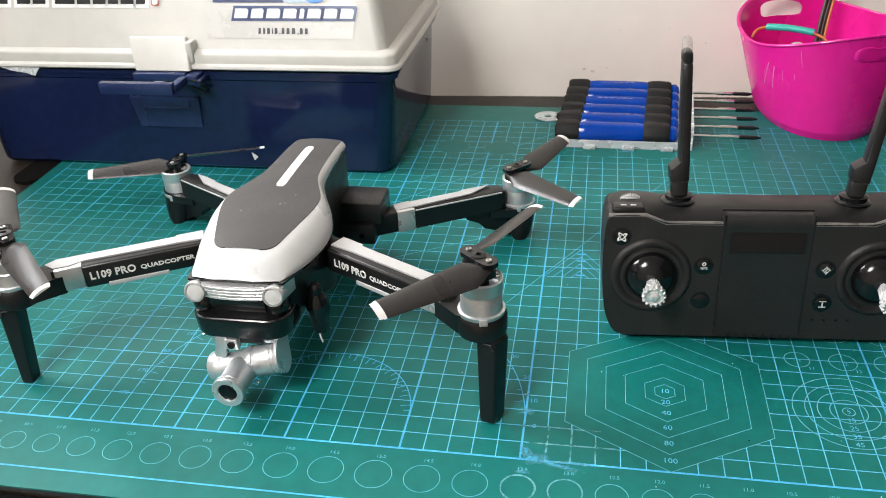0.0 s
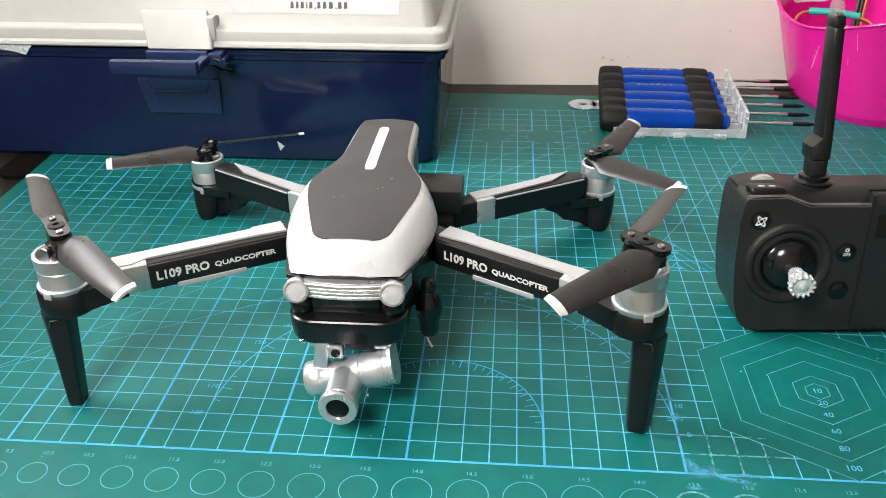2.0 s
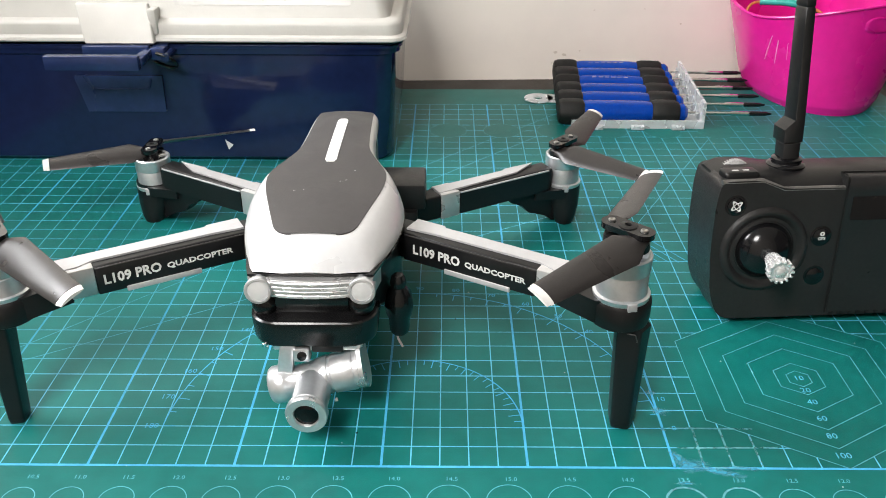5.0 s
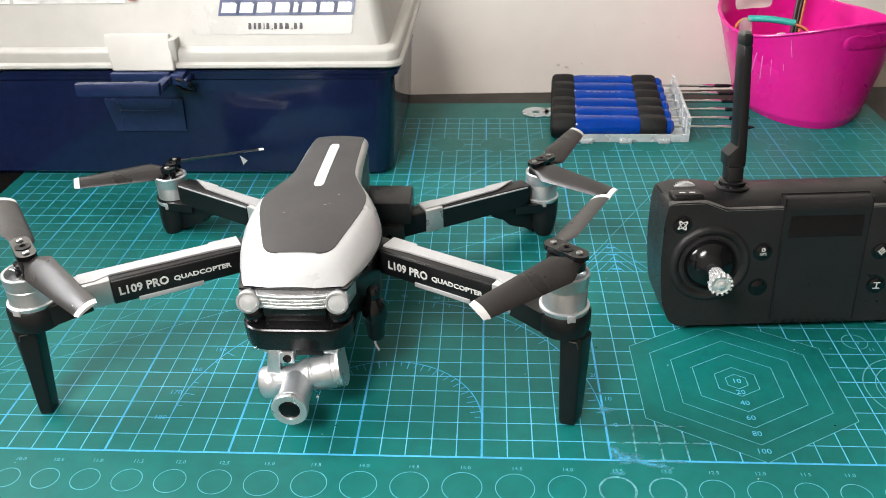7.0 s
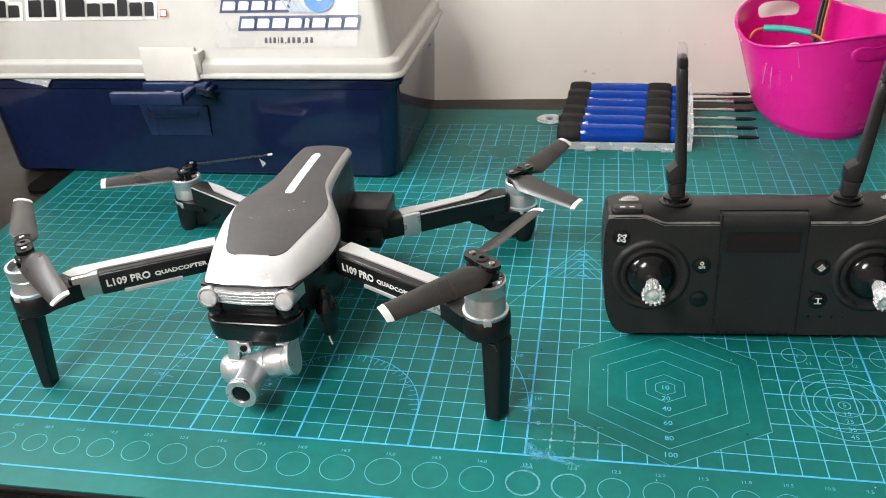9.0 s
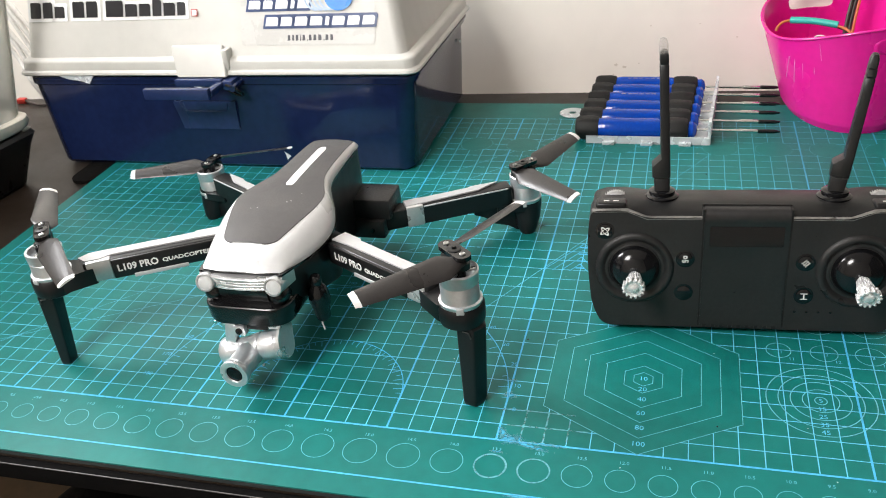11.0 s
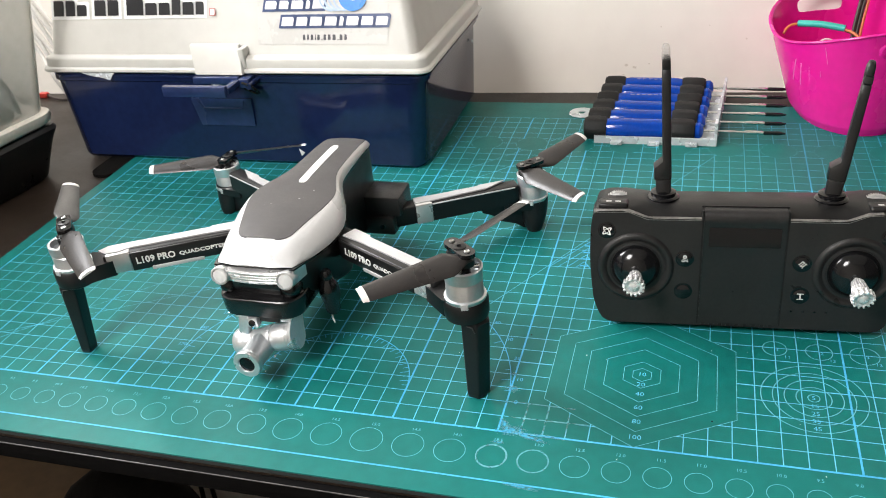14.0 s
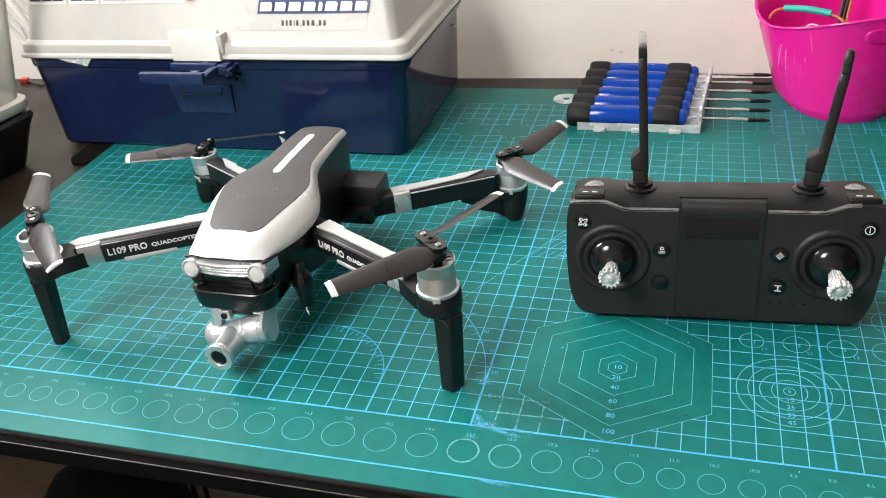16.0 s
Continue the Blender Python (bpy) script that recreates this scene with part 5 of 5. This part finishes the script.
def screwdriver():
    root = thing("screwdriver", 0, 0, 0, "blue and black precision screwdriver with a steel shaft", "screwdriver", "screwdrivers in the tray")
    lay = pose(0, 0, 0, 0, 90, 0)

    def flute(prof, n=24, amp=0.05):
        rings = []
        for r, z in prof:
            rings.append([((r + amp * r * math.cos(6 * 2 * math.pi * k / n)) * math.cos(2 * math.pi * k / n), (r + amp * r * math.cos(6 * 2 * math.pi * k / n)) * math.sin(2 * math.pi * k / n), z) for k in range(n)])
        return xf(loft(rings), lay)

    part("handle", flute([(0.60, 1.3), (0.70, 1.75), (0.75, 2.2), (0.75, 5.6), (0.70, 6.1), (0.62, 6.4)], 30, 0.025), M_BLUE, root, "translucent blue handle")
    part("cap_grip", flute([(0.45, 0.0), (0.70, 0.06), (0.82, 0.30), (0.84, 0.8), (0.84, 1.35), (0.78, 1.65), (0.6, 1.75)], 24, 0.045), M_RUBBER, root, "black rubber end cap")
    part("grip", flute([(0.62, 6.15), (0.74, 6.2), (0.82, 6.5), (0.82, 7.1), (0.80, 7.75), (0.70, 7.98), (0.5, 8.02)], 24, 0.045), M_RUBBER, root, "black rubber grip")
    part("collar", flute([(0.50, 7.98), (0.58, 8.05), (0.60, 8.32), (0.42, 8.55), (0.18, 8.62)], 24, 0.02), M_BLUE, root, "blue collar")
    part("shaft", xf(lathe([(0.10, 8.6), (0.10, 11.4), (0.15, 11.6), (0.15, 12.6), (0.12, 12.75)], 14), lay), M_STEEL, root, "bright steel shaft")
    part("tip", xf(lathe([(0.12, 12.7), (0.15, 12.8), (0.14, 13.8), (0.05, 14.2)], 14), lay), M_GLOSS, root, "blackened tip")
    part("lettering_bars", merge(*[xf(box(2.6 + 0.45 * k, 2.9 + 0.45 * k, -0.022, 0.022, 0.752, 0.764, 0), pose(0, 0, 0, 14, 0, 0)) for k in range(6)]), M_FAINT, root, "small white bars", smooth=False)
    return root


first = screwdriver()
for k in range(6):
    m = pose((-0.45 + 0.12 * k) * CM, (32.42 + 1.71 * k) * CM, (0.86 + 0.015 * k) * CM, 0 if k in (3, 5) else 150, 0.6, 0.0)
    if k == 0:
        first.matrix_basis = m
    else:
        copy_thing(first, m)

# ---- magenta tub ----
tub = thing("plastic_tub", 18.88, 40.34, 0, "magenta flexible plastic tub with handle holes", "tub")
NT, NV = 240, 64
HA, HT = radians(115), 0.84


def tub_rim(a):
    """The rim dips between the two handles."""
    return 5.94 + 1.28 * max(0, math.cos(a - radians(127))) ** 2 + 1.63 * max(0, math.cos(a - radians(287))) ** 2


def tub_at(a, t, grow=0.0):
    """A point of the tub's wall at an angle, t of the way up to the rim."""
    w = t**0.96
    g = grow - (0.18 * (1 - t / 0.08) if t < 0.08 else 0)
    return (4.38 + 2.02 * w + g) * math.cos(a), (6.65 + 0.30 * w + g) * math.sin(a), 0.02 + tub_rim(a) * t


def hole(da, t):
    """Below one inside the handle's hole, one on its outline."""
    return (abs(da) / 0.33) ** 3.5 + (abs(t - HT) / 0.085) ** 3.5


def turned(a):
    return (a - HA + math.pi) % (2 * math.pi) - math.pi


bm = bmesh.new()
grid = [[bm.verts.new(tub_at(2 * math.pi * k / NT, v / NV)) for k in range(NT)] for v in range(NV + 1)]
for v in range(NV):
    for k in range(NT):
        if hole(turned(2 * math.pi * (k + 0.5) / NT), (v + 0.5) / NV) < 1:
            continue
        j = (k + 1) % NT
        bm.faces.new((grid[v][k], grid[v][j], grid[v + 1][j], grid[v + 1][k]))
bm.faces.new(grid[0][::-1])
# round the handle hole's outline
for v in range(1, NV):
    for k in range(NT):
        vert = grid[v][k]
        if not any(e.is_boundary for e in vert.link_edges):
            continue
        t = v / NV
        da = turned(2 * math.pi * k / NT)
        g = hole(da, t) ** (-1 / 3.5)
        vert.co = tub_at(HA + da * g, HT + (t - HT) * g)
bmesh.ops.recalc_face_normals(bm, faces=bm.faces)
bmesh.ops.solidify(bm, geom=bm.faces[:], thickness=0.16)
part("wall", bm, M_PINK, tub, "magenta plastic wall")
part("rim_bead", tube([tub_at(2 * math.pi * k / 96, 1.0) for k in range(97)], 0.10, 8), M_PINK, tub, "rounded rim")
# the front handle's hole is closed by a raised pad with a notched upper edge
pad = []
for lift, grow in ((-0.02, 1.04), (0.04, 1.0), (0.075, 0.90)):
    loop = []
    for k in range(56):
        q = 2 * math.pi * k / 56
        c, n = math.cos(q), math.sin(q)
        u, v = math.copysign(abs(c) ** 0.55, c), math.copysign(abs(n) ** 0.6, n)
        notch = 0.35 * math.exp(-((u + 0.35) / 0.22) ** 2) if n > 0 else 0
        loop.append(tub_at(radians(293) + 0.36 * u * grow, 0.84 + 0.075 * (v - notch) * grow, lift))
    pad.append(loop)
part("embossed_handle", loft(pad), M_PINK, tub, "raised pad of the closed handle hole")
# glints on the tub's wall, put on as fixed pale streaks
for k, (a0, a1, t0, t1) in enumerate(((219, 212, 0.80, 0.52), (223, 219.5, 0.76, 0.49), (229, 228, 0.73, 0.55), (241, 242, 0.94, 0.76), (237, 237, 0.69, 0.62))):
    part("glint_streak", tube([tub_at(radians(a0 + (a1 - a0) * q / 4), t0 + (t1 - t0) * q / 4, 0.0) for q in range(5)], 0.028 if k < 2 else 0.012, 6), M_GLINT, tub, "pale streak painted as a glint")

wires = thing("battery_lead", 16.5, 39.0, 5.95, "orange and red wires with teal heat shrink sleeve", "wire")
part("sleeve", tube(spline([(-2.0, 1.3, 0.30), (-0.5, 0.7, 0.38), (1.1, 0.1, 0.24)]), 0.25, 12), M_TEAL, wires, "teal heat shrink sleeve")
part("orange_wire", tube(spline([(-3.0, 0.85, -0.35), (-2.85, 1.0, -0.05), (-2.5, 1.2, 0.20), (-1.9, 1.28, 0.30)]), 0.10, 8), M_ORANGE, wires, "orange wire")
part("orange_wire", tube(spline([(1.0, 0.1, 0.2), (1.8, -0.3, -0.1), (2.5, -1.0, -1.0)]), 0.10, 8), M_ORANGE, wires, "orange wire")
part("dark_wire", tube(spline([(1.05, 0.1, 0.1), (1.85, -0.25, -0.25), (2.45, -0.9, -1.1)]), 0.08, 8), M_DARKWIRE, wires, "dark wire")
for dx, r, m, name in ((0.0, 0.15, M_DARKWIRE, "dark_wire"), (0.27, 0.13, M_DARKWIRE, "dark_wire"), (0.52, 0.11, M_ORANGE, "orange_wire")):
    part(name, tube(spline([(2.1 + dx, 3.4, -2.4), (2.4 + dx, 4.2, 0.0), (2.9 + dx, 5.2, 2.4), (3.6 + dx, 6.2, 5.2)]), r, 8), m, wires, name.replace("_", " "))
part("white_ring", tube([(-0.2 + 0.55 * math.cos(2 * math.pi * k / 24), -1.4 + 0.2 * math.sin(2 * math.pi * k / 24), -0.62 + 0.5 * math.sin(2 * math.pi * k / 24)) for k in range(25)], 0.07, 6), M_CABLE, wires, "pale ring terminal")

# ---- storage box and cables at the far end of the desk ----
crate = thing("storage_box", -40.3, 23.7, -0.3, "black storage box with a frosted clear cover", "storage box", turn=(0, 0, -9))
part("base", loft([[(x, y, z) for x, y in rounded(-26 - g, g, -30 - g, g, 0.9, 5)] for z, g in ((0.0, -1.2), (0.2, -1.0), (3.2, -0.1), (4.0, 0.25), (4.3, 0.1), (4.35, -0.4))]), M_BLACKM, crate, "black plastic base")
part("cover_rim", loft([[(x, y, z) for x, y in rounded(-25.4 - g, g, -29.4 - g, g, 1.5, 6)] for z, g in ((4.36, -0.5), (4.40, -0.1), (4.60, 0.22), (4.95, 0.34), (5.30, 0.30), (5.45, 0.1), (5.5, -0.3))]), M_TUBRIM, crate, "ivory rounded lower rim")


def cover_out(z):
    """The cover widens upwards."""
    return -0.1 + 0.155 * (z - 5.3)


bm = loft([[(x, y, z) for x, y in rounded(-25.2 - cover_out(z), cover_out(z), -29.2 - cover_out(z), cover_out(z), 1.6, 6)] for z in (5.3, 8, 12, 17, 22)])
bmesh.ops.recalc_face_normals(bm, faces=bm.faces)
bmesh.ops.solidify(bm, geom=bm.faces[:], thickness=0.14)
part("cover", bm, M_TUB, crate, "frosted clear cover")
part("corner_edge", tube([(cover_out(z) - 0.62, cover_out(z) - 0.62, z) for z in (5.1, 8, 12, 17, 21.8)], 0.24, 12), M_TUBRIM, crate, "ivory rounded cover corner")
part("dark_contents", merge(box(-5.2, -0.9, -6.5, -3.4, 5.6, 8.4, 0.5), box(-6, -1.0, -12, -8.5, 5.6, 10.5, 0.6)), M_STICKG, crate, "grey blue parts inside the cover")
part("parts_bag", merge(box(-4.5, -0.8, -9.0, -6.2, 5.6, 7.0, 0.6, 3), box(-3.5, -0.6, -4.6, -2.6, 5.55, 6.5, 0.4, 3)), M_CARD, crate, "brown packet inside the cover")
part("coiled_lead", tube(spline([(-0.8, -2.2, 5.8), (-1.0, -2.6, 8.4), (-1.2, -4.4, 9.6), (-1.0, -6.4, 9.2), (-0.9, -6.9, 7.0), (-1.4, -9, 6.2), (-1.2, -13, 7.4)]), 0.16, 8), M_RUBBER, crate, "dark lead inside the cover")
part("pale_bag", box(-7, -1.2, -3.2, -1.8, 5.6, 12.5, 0.5, 3), M_PAPER, crate, "crumpled white bag inside the cover")

leads = thing("white_cables", -53.6, 39.3, -0.3, "bundle of white cables beside the tool box", "cable")
rng = random.Random(8)
for k in range(8):
    x, y = -1.2 + 0.55 * k, 0.3 * (k % 3) - 0.4
    part("cable", tube(spline([(x + 3.4, y - 0.3, 0.2), (x + 2.6 + rng.uniform(-0.4, 0.4), y - 0.5, 2.6), (x + 0.9, y + rng.uniform(-0.4, 0.3), 5.4 + rng.uniform(-0.6, 0.6)), (x - 1.0 + rng.uniform(-0.5, 0.5), y, 8.4), (x - 2.8, y + 0.2, 12), (x - 3.6, y + 0.2, 17)]), 0.19, 8), M_CABLE, leads, "white cable")
plugs = thing("wire_connector", -55.2, 39.4, -0.3, "small red wire connector lying on the desk", "connector")
part("housing", box(-0.45, 0.45, -0.3, 0.3, 0.0, 0.5, 0.08), M_RED, plugs, "red plastic housing")
part("wire", tube(spline([(0.4, 0, 0.25), (1.6, -0.6, 0.2), (2.8, -0.8, 0.14), (4.0, -0.2, 0.12)]), 0.12, 8), M_DARKWIRE, plugs, "thin dark wire")
# flat black rounded area at the tool box's near left corner
pad = thing("black_sheet", -36.95, 25.0, -0.3, "thin black rounded sheet under the tool box corner", "pad")
part("sheet", prism(rounded(-1.3, 1.0, -2.2, 3.0, 1.1), 0.0, 0.26, 0.1), M_CLOTH, pad, "flat black sheet")

# ---- under the desk ----
carton = thing("cardboard_box", -80, 22, -76, "plain brown cardboard box on the floor", "box")
part("carton_body", box(-24, 26, -14, 16, 0, 31, 0.3), M_CARD, carton, "brown cardboard walls")
part("flap", box(-24, 26, -14, 1, 31.05, 31.5, 0.1), M_CARD, carton, "closed cardboard flap")
bag = thing("bag", -44.5, 20, -76, "soft black fabric bag on the floor", "bag")
rings = []
for k in range(13):
    t = k / 12
    w = 9.5 * math.sqrt(max(0.02, 1 - (2 * t - 0.9) ** 4 * 0.9)) * (1 if t < 0.95 else 0.8)
    rings.append([(w * math.cos(q) * (1 + 0.06 * math.sin(3 * q + 5 * t)), w * 0.8 * math.sin(q) * (1 + 0.05 * math.cos(4 * q)), 46 * t) for q in [2 * math.pi * j / 28 for j in range(28)]])
part("body", loft(rings), M_CLOTH, bag, "soft black fabric body")
cords = thing("hanging_cables", -53, 38.6, -1.3, "dark cables hanging under the desk", "cable")
for x, w, bend in ((-2.2, 0.7, 0.3), (1.2, 0.3, -2.0), (3.4, 0.3, 2.0)):
    part("cable", tube(spline([(x, 0.5, 0), (x + 0.6, 0.8, -25), (x - bend, 0.4, -58), (x + bend, 0.8, -66), (x, 0.5, -74.2)]), w, 8), M_RUBBER, cords, "dark cable")
